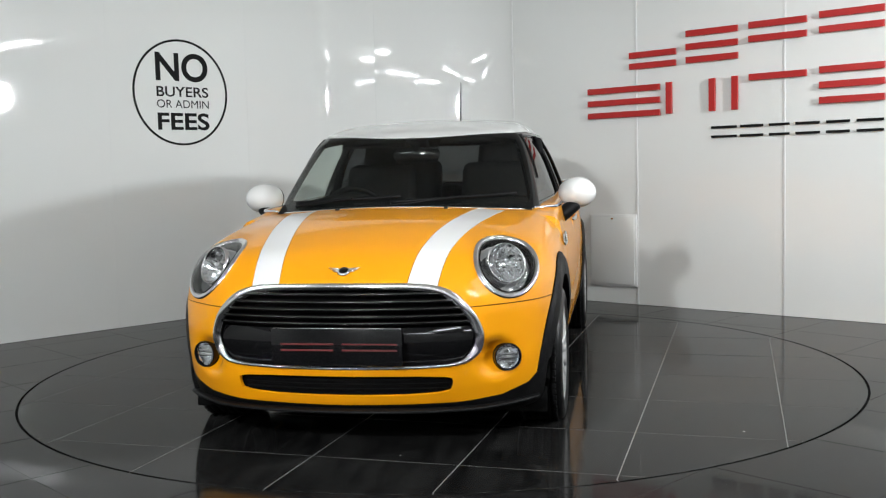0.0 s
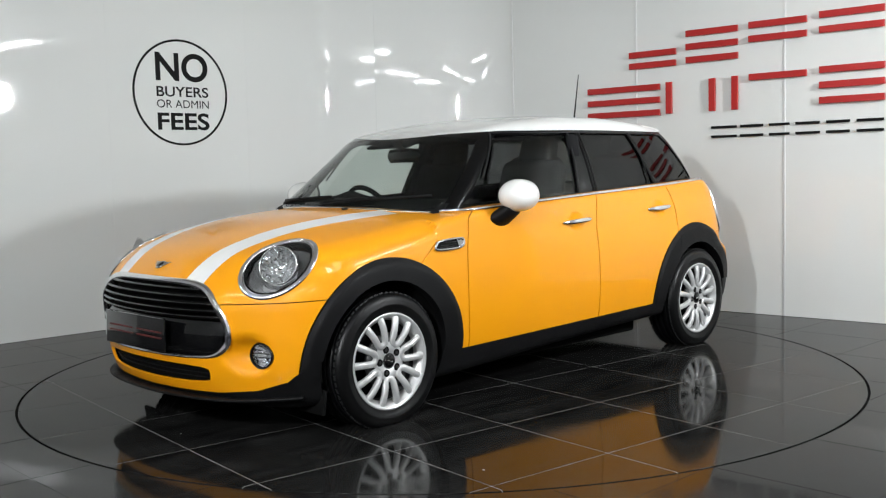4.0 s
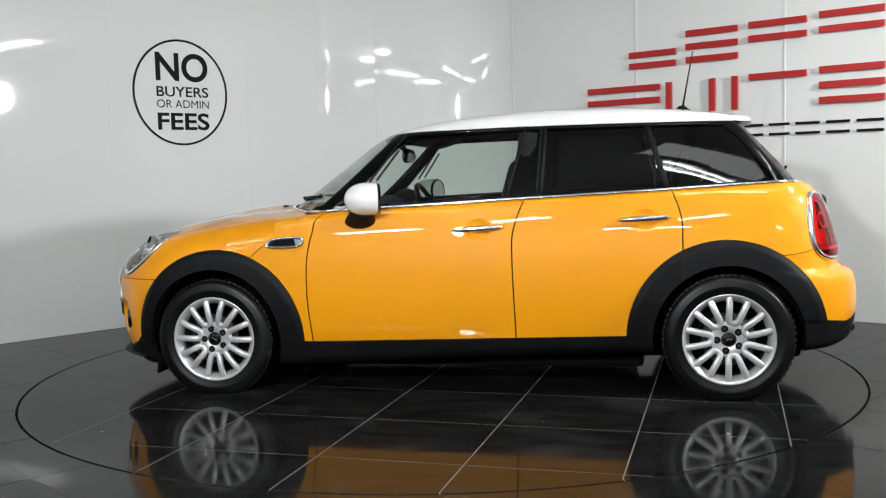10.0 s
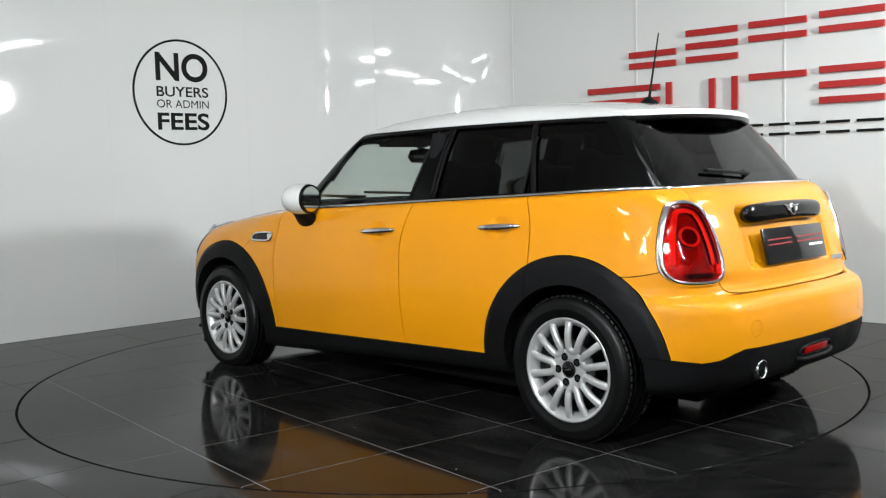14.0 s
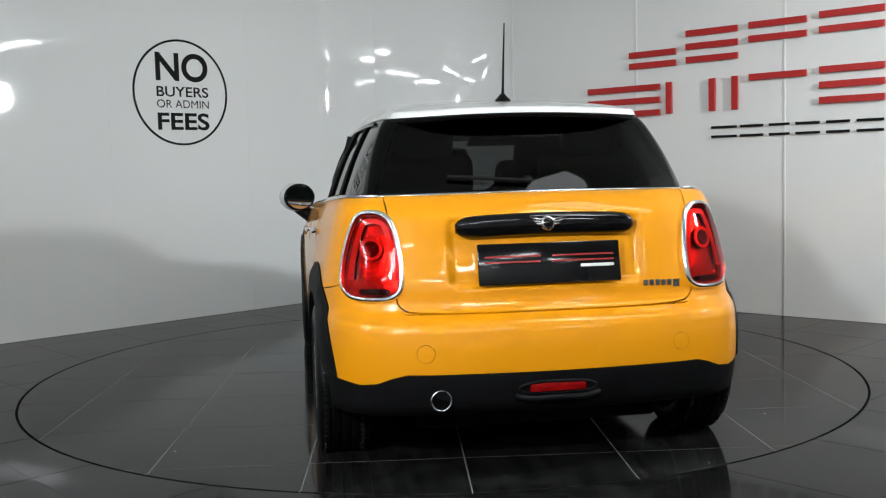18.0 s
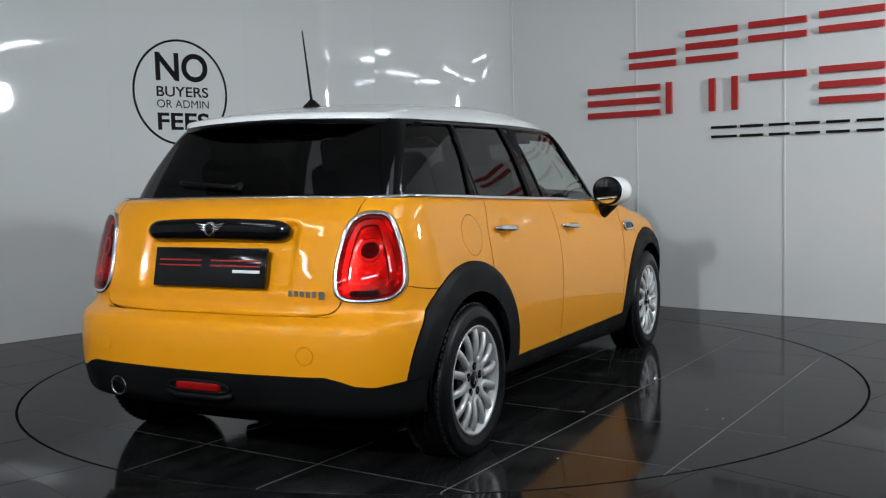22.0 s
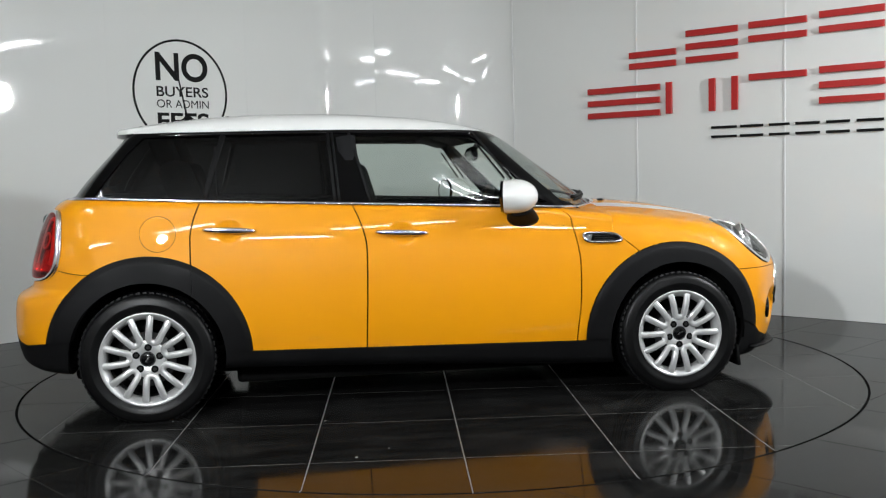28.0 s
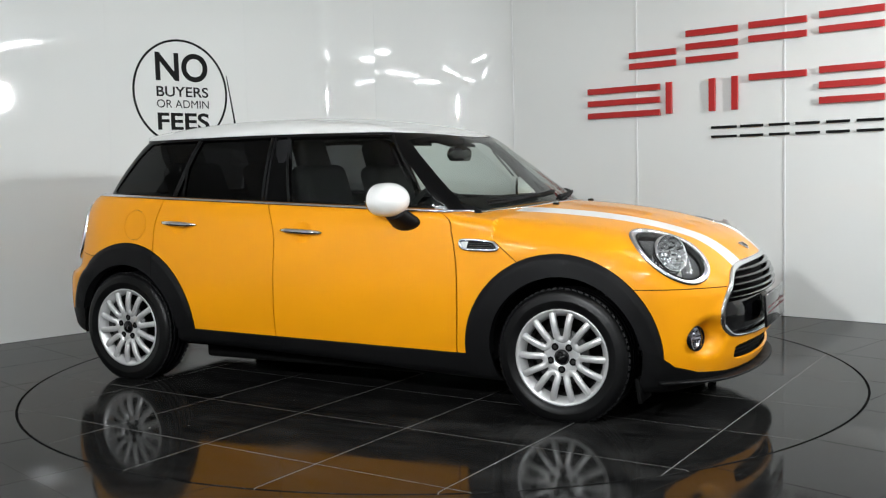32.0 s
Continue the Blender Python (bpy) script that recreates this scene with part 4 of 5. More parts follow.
def build_grille(car, G, gr):
    inner = cut(G, gr(G[0]), 0.012)
    V, N, F = inner
    whole("grille_back", (V - [0.05, 0, 0], N, F), "deep_black", car, "black grille mesh", 0)
    half = [(0.0, 0.673), (0.33, 0.668), (0.444, 0.637), (0.519, 0.558), (0.550, 0.478), (0.539, 0.420), (0.500, 0.374), (0.428, 0.358), (0.0, 0.354)]
    ring = half + [(-y, z) for y, z in half[-2:0:-1]]
    P = outline(ring, 3)
    path = np.array([(nose_x(abs(y), z) - 0.004, y, z) for y, z in P])
    d = np.gradient(path[:, 1:], axis=0)
    side = np.stack([np.zeros(len(path)), d[:, 1], -d[:, 0]], 1)
    low = np.clip((path[:, 2] - 0.36) / 0.05, 0, 1)
    V, F = sweep(path, 0.008 + 0.0125 * low * (0.55 + 0.45 * np.clip(np.abs(path[:, 1]) / 0.42, 0, 1) ** 3), 0.013, side, closed=True, n=10)
    rim = part("grille_surround", mesh_of("grille_surround", V, F, "chrome"), car, "chrome grille surround")
    wid = lambda z: np.interp(z, [0.34, 0.372, 0.42, 0.478, 0.56, 0.60, 0.64, 0.667], [0.43, 0.490, 0.530, 0.542, 0.512, 0.478, 0.43, 0.32]) - 0.012
    for z in (0.640, 0.612, 0.584, 0.556, 0.530):
        w = wid(z)
        y = np.linspace(-w, w, 41)
        path = np.array([(nose_x(abs(q), z) - 0.014, q, z) for q in y])
        V, F = sweep(path, 0.018, 0.008, (1, 0, 0.25), n=10, power=0.8)
        bar = part("grille_bar", mesh_of("grille_bar", V, F, "gloss_black"), car)
        path[:, 0] += 0.0165
        path[:, 2] += 0.004
        V, F = sweep(path, 0.0022, 0.0016, (0, 0, 1), n=6)
        part("bright_edge", mesh_of("bright_edge", V, F, "dark_chrome"), bar, "fine dark metal edge")
    # broad black bumper beam behind the plate
    rows = np.linspace(0.362, 0.512, 9)
    V, F = [], []
    ncol = 41
    for z in rows:
        w = wid(z) - 0.006
        for q in np.linspace(-w, w, ncol):
            V.append((nose_x(abs(q), z) - 0.012 - 0.014 * abs((z - 0.432) / 0.08) ** 3, q, z))
    for i in range(len(rows) - 1):
        for j in range(ncol - 1):
            a = i * ncol + j
            F.append([a, a + 1, a + ncol + 1, a + ncol])
    part("bumper_beam", mesh_of("bumper_beam", V, F, "gloss_black"), car, "glossy black beam across the grille")
    # plate
    m = Matrix.Translation((2.062, 0, 0.446)) @ Matrix.Rotation(radians(-2), 4, "Y")
    plate = part("front_plate", bm_mesh("front_plate", block(0.012, 0.53, 0.150, 0.004), "plate_black", True), car, "black show plate with red bars", m)
    for y0, y1 in ((-0.245, -0.025), (0.010, 0.225)):
        part("printed_bar", bm_mesh("printed_bar", block(0.002, y1 - y0, 0.006), "print_dull_red"), plate, "red printed bar", Matrix.Translation((0.0065, -(y0 + y1) / 2, 0.012)))
        part("printed_bar", bm_mesh("printed_bar", block(0.002, y1 - y0, 0.006), "print_dull_red"), plate, "red printed bar", Matrix.Translation((0.0065, -(y0 + y1) / 2, -0.012)))
    V, F = sweep([(0.007, -0.26, 0.0735), (0.007, 0.26, 0.0735)], 0.0016, 0.0016, (0, 0, 1), n=6)
    part("plate_edge", mesh_of("plate_edge", V, F, "chrome"), plate, "bright upper edge")
    winged_badge(car, Matrix.Translation((nose_x(0, 0.728) + 0.004, 0, 0.728)) @ Matrix.Rotation(radians(-58), 4, "Y"))
    # the lip's flat front edge
    y = np.linspace(-0.75, 0.75, 61)
    path = [(1.990 - float(CF(abs(q))), q, 0.176 + 0.05 * max(0, abs(q) - 0.5) ** 1.3) for q in y]
    V, F = sweep(path, 0.042 * (1 - 0.5 * np.abs(y / 0.75) ** 6), 0.009, (1, 0, 0.06), n=12, power=0.8)
    part("splitter", mesh_of("splitter", V, F, "plastic_black"), car, "black plastic splitter edge")
    # slats of the lower intake
    for z in (0.262, 0.282, 0.302):
        y = np.linspace(-0.42, 0.42, 31)
        path = np.array([(nose_x(abs(q), z) - 0.028, q, z) for q in y])
        V, F = sweep(path, 0.006, 0.004, (1, 0, 0), n=6)
        part("intake_slat", mesh_of("intake_slat", V, F, "deep_black"), car)
    # fog lamps
    for sy in (1, -1):
        x = nose_x(0.640, 0.371) + 0.012
        m = Matrix.Translation((x - 0.010, sy * 0.640, 0.371)) @ Matrix.Rotation(radians(sy * 20), 4, "Z") @ Matrix.Rotation(radians(-90), 4, "Z") @ Matrix.Scale(1.22, 4)
        V, F = lathe([(0.036, -0.03), (0.046, -0.02), (0.046, 0.020), (0.044, 0.024), (0.0415, 0.021), (0.040, -0.01)], 40)
        fog = part("fog_lamp", mesh_of("fog_lamp", V, F, "gloss_black"), car, "round fog lamp in a black ring", m)
        V, F = lathe([(0.0, -0.02), (0.02, -0.015), (0.032, -0.004), (0.040, 0.010)], 32)
        part("reflector", mesh_of("reflector", V, F, "chrome"), fog)
        for dz in (0.013, -0.013):
            part("reflector_rib", bm_mesh("reflector_rib", block(0.072, 0.010, 0.006, 0.001), "chrome"), fog, m=Matrix.Translation((0, 0.006, dz * 0.5)))
        V, F = lathe([(0.041, 0.019), (0.030, 0.025), (0.015, 0.028), (0.0, 0.029)], 32)
        part("lens", mesh_of("lens", V, F, "glass_lens"), fog, "clear lens")


def winged_badge(car, m):
    """A plain round badge with two flat wings."""
    V, F = lathe([(0.0, 0.006), (0.020, 0.006), (0.026, 0.003), (0.027, 0.0)], 40)
    b = part("badge", mesh_of("badge", V[:, [1, 0, 2]], F, "chrome"), car, "small chrome winged badge", m)
    V, F = lathe([(0.0, 0.0085), (0.018, 0.0085), (0.0205, 0.005)], 32)
    part("disc", mesh_of("disc", V[:, [1, 0, 2]], F, "gloss_black"), b)
    for sy in (1, -1):
        for z, l, tip in ((0.013, 0.040, 0.008), (0.004, 0.031, 0.006), (-0.005, 0.020, 0.004)):
            V, F = sweep([(0.003, sy * 0.022, z), (0.003, sy * (0.024 + 0.5 * l), z + 0.4 * tip), (0.002, sy * (0.026 + l), z + tip)], (0.0042, 0.0036, 0.0010), 0.0026, (0, 0, 1), n=8)
            part("wing", mesh_of("wing", V, F, "chrome"), b)


def flat_offset(mesh, d):
    V, N, F = mesh
    return V + np.array(d), N, F


def build_headlamps(car, H, hl, rim, hn):
    s = hl(H[0])
    ring = cut(H, -s, -0.020)
    lens = cut(H, s, 0.018)
    # chrome bezel round the glass
    for sgn in (1, -1):
        f = (lambda m: m) if sgn > 0 else mirrored
        R, nn = rim * [1, sgn, 1], hn * [1, sgn, 1]
        d = np.roll(R, -1, 0) - np.roll(R, 1, 0)
        Vz, Fz = sweep(R, 0.0115, 0.010, np.cross(d, nn), closed=True, n=12)
        bez = part("headlamp", mesh_of("headlamp", Vz, Fz, "chrome"), car, "large oval headlamp in a chrome ring")
        panel("edge_trim", f(lifted(ring, 0.001)), "chrome", bez, "", 0.02)
        seal = cut(lens, hl(lens[0]), 0.018)
        dark = cut(lens, -hl(lens[0]), -0.024)
        panel("seal", f(lifted(dark, 0.002)), "deep_black", bez, "black seal", 0.02)
        panel("lens", f(lifted(seal, 0.004)), "glass_lens", bez, "clear glass lens", 0)
        V, N, F = seal
        c = V[np.argmin(np.hypot(V[:, 1] - 0.640, V[:, 2] - 0.745))]
        k = np.clip(-hl(V) / 0.07, 0, 1)[:, None]
        inn = (V - N * 0.012 - N * 0.105 * k, N, F)
        panel("bowl", f(inn), "lamp_grey", bez, "dark grey lamp bowl", 0)
        n = np.array([0.78, 0.50, 0.36])
        n /= np.linalg.norm(n)
        q = Vector(c - n * 0.020)
        axis = Vector(n)
        if sgn < 0:
            q.y, axis.y = -q.y, -axis.y
        m = Matrix.Translation(q) @ axis.to_track_quat("Y", "Z").to_matrix().to_4x4()
        Vb, Fb = lathe([(0.022, -0.052), (0.034, -0.048), (0.046, -0.040), (0.057, -0.029), (0.068, -0.012), (0.0795, 0.008)], 30)
        Vb[30:-30] += np.random.default_rng(4).uniform(-0.0030, 0.0030, Vb[30:-30].shape)
        me = mesh_of("reflector", Vb, Fb, "mirror_silver", False)
        # Random facets are coloured grey to stand for dark patches of reflection.
        me.materials.append(MATS["lamp_grey"])
        dim_reflection = np.random.default_rng(9).random(len(me.polygons)) < 0.4
        for p in me.polygons:
            p.material_index = int(dim_reflection[p.index])
        part("reflector", me, bez, "faceted chrome reflector with grey facets as painted dark reflections", m)
        Vb, Fb = lathe([(0.0795, 0.004), (0.081, 0.011), (0.0845, 0.011), (0.085, -0.012), (0.078, -0.03)], 56)
        part("reflector_ring", mesh_of("reflector_ring", Vb, Fb, "chrome"), bez, "bright ring", m)
        Vb, Fb = lathe([(0.072, -0.056), (0.084, -0.048), (0.098, -0.034), (0.101, -0.028), (0.102, -0.040)], 56)
        part("crescent", mesh_of("crescent", Vb, Fb, "alloy_silver"), bez, "pale grey crescent", m @ Matrix.Translation((sgn * 0.030, -0.004, -0.020)))
        Vb, Fb = lathe([(0.019, -0.050), (0.018, -0.026), (0.013, -0.020), (0.0, -0.018)], 32)
        part("bulb_cap", mesh_of("bulb_cap", Vb, Fb, "mirror_silver"), bez, m=m)


def build_tail_lamps(car, T, tlz):
    s = tlz(T[0])
    ring = cut(T, -s, -0.016)
    inner = cut(T, s, 0.015)
    for sgn in (1, -1):
        f = (lambda m: m) if sgn > 0 else mirrored
        pts = outline([(0.546, 0.666), (0.707, 0.663), (0.747, 0.709), (0.737, 0.80), (0.712, 0.896), (0.679, 0.972), (0.604, 0.976), (0.556, 0.940), (0.533, 0.78)], 3)
        R = np.array([(tail_x(y, z) - 0.004, sgn * y, z) for y, z in pts])
        d = np.roll(R, -1, 0) - np.roll(R, 1, 0)
        Vz, Fz = sweep(R, 0.0115, 0.011, np.cross(d, (-0.8, 0.5 * sgn, 0.2)), closed=True, n=12)
        bez = part("tail_lamp", mesh_of("tail_lamp", Vz, Fz, "chrome"), car, "upright red tail lamp in a chrome ring")
        panel("edge_trim", f(lifted(ring, 0.001)), "chrome", bez, "", 0.02)
        lens = inner
        bar = lambda V: np.maximum(np.abs(V[:, 2] - 0.692) - 0.010, np.abs(V[:, 1] - 0.635) - 0.045)
        R, L = split(lens, bar, 0.0)
        panel("reversing_lens", f(lifted(R, 0.011)), "gloss_black", bez, "dark slot of the reversing lamp", 0.004)
        mid = lambda V: np.hypot(V[:, 1] - 0.640, V[:, 2] - 0.845) - 0.040
        C, L = split(L, mid, 0.0)
        band = lambda V: np.abs(tlz(V) + 0.036) - 0.009
        U, L = split(L, lambda V: np.maximum(band(V), 0.735 - V[:, 2]), 0.0)
        panel("light_band", f(lifted(U, -0.006)), "lamp_rib", bez, "bright red band", 0.004)
        panel("lamp_eye_ring", f(lifted(cut(C, -(mid(C[0]) + 0.010)), -0.004)), "lamp_rib", bez, "", 0.004)
        panel("lens", f(lifted(lens, 0.012)), "lens_glass_red", bez, "glossy red lens", 0)
        panel("reflector", f(lifted(L, -0.022)), "lamp_facets", bez, "faceted silver reflector", 0.004)
        panel("lamp_eye", f(lifted(C, -0.012)), "lens_red_dark", bez, "dark round lamp within the lens", 0.004)


def build_cabin(car):
    M = skin(cabin_field, (-1.85, -0.0178, 0.86), (1.16, 0.80, 1.46), 0.0119)
    M[0][np.abs(M[0][:, 1]) < 1e-6, 1] = 0
    M = cut(M, 0.905 - M[0][:, 2])
    roof, M = split(M, lambda V: ROOF_EDGE(V[:, 0]) - V[:, 2], 0.001)
    whole("roof", lifted(roof, 0.003), "paint_white", car, "glossy white roof", 0.004)
    whole("headliner", lifted(roof, -0.008), "headliner", car, "dark cloth headliner", 0)
    # glass outlines: flank (x, z) and screens (y, z)
    g1 = poly_dist(tight([(0.655, 0.953), (0.590, 0.985), (0.325, 1.272), (0.275, 1.300), (-0.303, 1.310), (-0.224, 0.984)], 0.02), 2)
    g2 = poly_dist(tight([(-0.404, 0.990), (-0.424, 1.314), (-0.905, 1.316), (-1.000, 1.014)], 0.02), 2)
    g3 = poly_dist(tight([(-1.020, 1.022), (-0.940, 1.314), (-1.29, 1.312), (-1.36, 1.245), (-1.515, 1.046), (-1.44, 1.036)], 0.02), 2)
    sidez = lambda V, g: np.maximum(g(V[:, 0], V[:, 2]), 0.40 - V[:, 1])
    screen = lambda V: np.maximum.reduce([V[:, 1] - np.interp(V[:, 2], [0.90, 1.0, 1.1, 1.2, 1.3, 1.35], [0.662, 0.640, 0.612, 0.578, 0.535, 0.50]), 0.36 - V[:, 0], V[:, 2] - 1.300 - 0.3 * np.clip(V[:, 0] - 0.45, -0.1, 0)])
    rearw = poly_dist(tight([(-0.3, 1.034), (0.605, 1.036), (0.50, 1.29), (0.47, 1.315), (-0.3, 1.318)], 0.03), 2)
    S, M = split(M, screen, 0.001)
    whole("windscreen", S, "glass_clear", car, "clear curved windscreen", 0)
    S, M = split(M, lambda V: np.maximum(rearw(V[:, 1], V[:, 2]), V[:, 0] + 1.2), 0.001)
    whole("rear_window", S, "glass_tint", car, "dark tinted rear window", 0)
    for nm, g, gm, lb in (("front_door_glass", g1, "glass_clear", "clear door glass"), ("rear_door_glass", g2, "glass_tint", "dark tinted door glass"), ("quarter_glass", g3, "glass_tint", "dark tinted quarter glass")):
        S, M = split(M, lambda V: sidez(V, g), 0.001)
        pair(nm, lifted(S, -0.006), gm, car, lb, 0)
    whole("window_frames", M, "pillar_black", car, "glossy black pillars and window frames", 0.025)
    # vertical bars of the door frames
    for sy in (1, -1):
        for (x0, z0), (x1, z1), w in (((-0.232, 0.985), (-0.316, 1.316), 0.007), ((-0.379, 0.990), (-0.399, 1.318), 0.006), ((-0.401, 0.990), (-0.421, 1.318), 0.008), ((-1.010, 1.016), (-0.920, 1.318), 0.013), ((-0.949, 1.016), (-0.957, 1.262), 0.004), ((0.478, 1.074), (0.300, 1.312), 0.006), ((0.440, 1.080), (0.330, 1.232), 0.005)):
            path = []
            for u in np.linspace(0, 1, 9):
                x, z = x0 + (x1 - x0) * u, z0 + (z1 - z0) * u
                path.append((x, sy * (flank(x, z, cabin_field) + 0.003), z))
            V, F = sweep(path, w, 0.004, (1, 0, 0), n=8, power=0.6)
            part("pillar_trim", mesh_of("pillar_trim", V, F, "plastic_black"), car)
        # rubber seal along each door glass' top
        path = [(x, sy * (flank(x, ROOF_EDGE(x) - 0.012, cabin_field) + 0.004), ROOF_EDGE(x) - 0.012) for x in np.linspace(0.30, -1.22, 40)]
        V, F = sweep(path, 0.007, 0.005, (0, 0, 1), n=6)
        part("drip_rail", mesh_of("drip_rail", V, F, "gloss_black"), car)
    # spoiler
    P = skin(spoiler_field, (-1.52, -0.0178, 1.22), (-1.10, 0.56, 1.46), 0.0119)
    P[0][np.abs(P[0][:, 1]) < 1e-6, 1] = 0
    top, und = split(P, lambda V: (ZR(V[:, 0]) - roof_drop(np.abs(V[:, 1])) - 0.019) - V[:, 2], 0.0)
    sp = whole("roof_spoiler", lifted(top, 0.0), "paint_white", car, "white roof spoiler with black underside", 0)
    whole("underside", und, "gloss_black", sp, "glossy black underside", 0)


def build_trim(car, doors, rdoors):
    # bright belt line all round
    side = []
    for x in np.linspace(0.80, -1.50, 86):
        z = float(BELT(x)) + 0.001
        side.append((x, flank(x, z - 0.010) + 0.001, z))
    # round the rear corner
    for x, y, z in ((-1.545, 0.706, 1.032), (-1.58, 0.682, 1.031), (-1.605, 0.655, 1.031), (-1.625, 0.625, 1.031), (-1.636, 0.598, 1.031)):
        side.append((x, y, z))
    for sy in (1, -1):
        path = [(x, sy * y, z) for x, y, z in side]
        V, F = sweep(path, 0.0075, 0.006, (0, 0, 1), n=8, power=0.7)
        part("belt_strip", mesh_of("belt_strip", V, F, "chrome"), car, "chrome belt strip")
    path = []
    for y in np.linspace(-0.60, 0.60, 61):
        z = 1.036 - 0.006 * (abs(y) / 0.6) ** 2
        path.append((min(tail_x(abs(y), z, cabin_field), -1.622) - 0.010, y, z))
    V, F = sweep(path, 0.006, 0.006, (0, 0, 1), n=8)
    part("rear_belt_strip", mesh_of("rear_belt_strip", V, F, "chrome"), car, "chrome strip below the rear window")
    path = []
    for y in np.linspace(-0.70, 0.70, 61):
        x = 1.035 - 0.27 * (abs(y) / 0.667) ** 2.6
        path.append((x, y, float(ZT(x) - CROWN(x) * (abs(y) / 0.6) ** 2.2) + 0.002))
    V, F = sweep(path, 0.010, 0.004, (1, 0, 0), n=8)
    part("scuttle_strip", mesh_of("scuttle_strip", V, F, "chrome"), car, "bright strip at the foot of the windscreen")
    path = [(x - 0.03, y, z - 0.004) for x, y, z in path]
    V, F = sweep(path, 0.035, 0.006, (1, 0, 0), n=8)
    part("scuttle_cover", mesh_of("scuttle_cover", V, F, "plastic_black"), car, "black scuttle cover")
    for i, sy in enumerate((1, -1)):
        # handles
        for x0, x1, z0, z1, own in ((0.030, -0.220, 0.829, 0.842, doors[i]), (-0.775, -1.016, 0.866, 0.878, rdoors[i])):
            xs = np.linspace(x0, x1, 15)
            u = np.linspace(-1, 1, 15)
            ys = np.linspace(flank(x0, z0), flank(x1, z1), 15)
            path = [(x, sy * (yy + 0.005 + 0.018 * (1 - q**4)), zz) for x, yy, zz, q in zip(xs, ys, np.linspace(z0, z1, 15), u)]
            hh = 0.0140 * (1 - 0.5 * np.abs(u) ** 3)
            V, F = sweep(path, hh, 0.007, (0, 0, 1), n=10)
            part("handle", mesh_of("handle", V, F, "chrome"), own, "chrome bow handle")
        # side scuttle: chrome frame with a black insert
        pts = outline([(0.982, 0.755), (0.985, 0.772), (0.955, 0.797), (0.800, 0.805), (0.792, 0.790), (0.800, 0.768), (0.83, 0.757)], 2)
        path = [(x, sy * (flank(x, z) + 0.007), z) for x, z in pts]
        d = np.gradient(pts, axis=0)
        V, F = sweep(path, 0.0075, 0.007, np.stack([d[:, 1], 0 * d[:, 0], -d[:, 0]], 1), closed=True, n=8)
        sc = part("side_vent", mesh_of("side_vent", V, F, "chrome"), car, "chrome-framed side vent with lamp")
        V = [(x, sy * (flank(x, z) + 0.006), z) for x, z in pts]
        part("insert", mesh_of("insert", V, [list(range(len(V)))], "gloss_black", False), sc, "black insert")
        for dz in (0.768, 0.778, 0.788):
            V, F = sweep([(x, sy * (flank(x, dz) + 0.009), dz) for x in (0.845, 0.90, 0.955 - (dz - 0.768) * 0.6)], 0.0016, 0.0016, (0, 0, 1), n=6)
            part("slat", mesh_of("slat", V, F, "steel_dark"), sc)
        pl = [(x, z) for x, z in ((0.84, 0.800), (0.797, 0.803), (0.797, 0.772), (0.828, 0.762))]
        V = [(x, sy * (flank(x, z) + 0.008), z) for x, z in pl]
        part("repeater", mesh_of("repeater", V, [[0, 1, 2, 3]], "chrome", False), sc, "bright indicator lens")
        # door mirror: white shell, black foot, silvered glass
        bm = bmesh.new()
        bmesh.ops.create_uvsphere(bm, u_segments=40, v_segments=24, radius=1)
        for v in bm.verts:
            c = v.co
            sx = math.copysign(abs(c.x) ** 0.92, c.x)
            v.co = Vector((sx * (0.108 if c.x > 0 else 0.17), c.y * 0.096, c.z * 0.081))
        bmesh.ops.bisect_plane(bm, geom=bm.verts[:] + bm.edges[:] + bm.faces[:], plane_co=(-0.052, 0, 0), plane_no=(-1, 0, 0), clear_outer=True)
        m = Matrix.Translation((0.446, sy * 0.872, 0.992)) @ Matrix.Rotation(radians(sy * 17), 4, "Z")
        shell = part("door_mirror", bm_mesh("door_mirror", bm, "paint_white", True, 80), doors[i], "white door mirror with black foot", m)
        V, F = lathe([(0.0, -0.35), (0.90, -0.35), (0.96, -0.5), (1.0, 0.15)], 40)
        V = V[:, [1, 0, 2]] * [0.03, 0.091, 0.077] + [-0.052, 0, 0]
        part("bezel", mesh_of("bezel", V, F, "gloss_black"), shell, "glossy black bezel")
        V, F = lathe([(0.0, 0.0), (0.86, 0.0)], 40)
        V = V[:, [1, 0, 2]] * [1, 0.091, 0.077] + [-0.0645, 0, 0]
        part("mirror_glass", mesh_of("mirror_glass", V, F, "mirror_silver", False), shell, "silvered mirror glass")
        base = Vector((0.500, sy * (flank(0.50, 0.895) - 0.02), 0.868))
        tip = Vector((0.470, sy * 0.862, 0.932))
        path = [tuple(base.lerp(tip, u)) for u in np.linspace(0, 1, 8)]
        V, F = sweep(path, np.linspace(0.084, 0.056, 8), np.linspace(0.040, 0.036, 8), (1, 0, 0), n=16)
        part("mirror_foot", mesh_of("mirror_foot", V, F, "plastic_black"), doors[i], "black mirror foot")
    # tailgate bar, plate, script, wiper
    y = np.linspace(-0.335, 0.335, 41)
    path = [(tail_x(abs(q), 0.914) - 0.030 - 0.004 * (1 - (q / 0.335) ** 2), q, 0.912 + 0.010 * (1 - (q / 0.335) ** 2)) for q in y]
    V, F = sweep(path, 0.041 * (1 - 0.6 * np.abs(y / 0.335) ** 16), 0.030 * (1 - 0.5 * np.abs(y / 0.335) ** 14), (0, 0, 1), n=18, power=0.8)
    part("tailgate_bar", mesh_of("tailgate_bar", V, F, "gloss_black"), car, "glossy black handle bar")
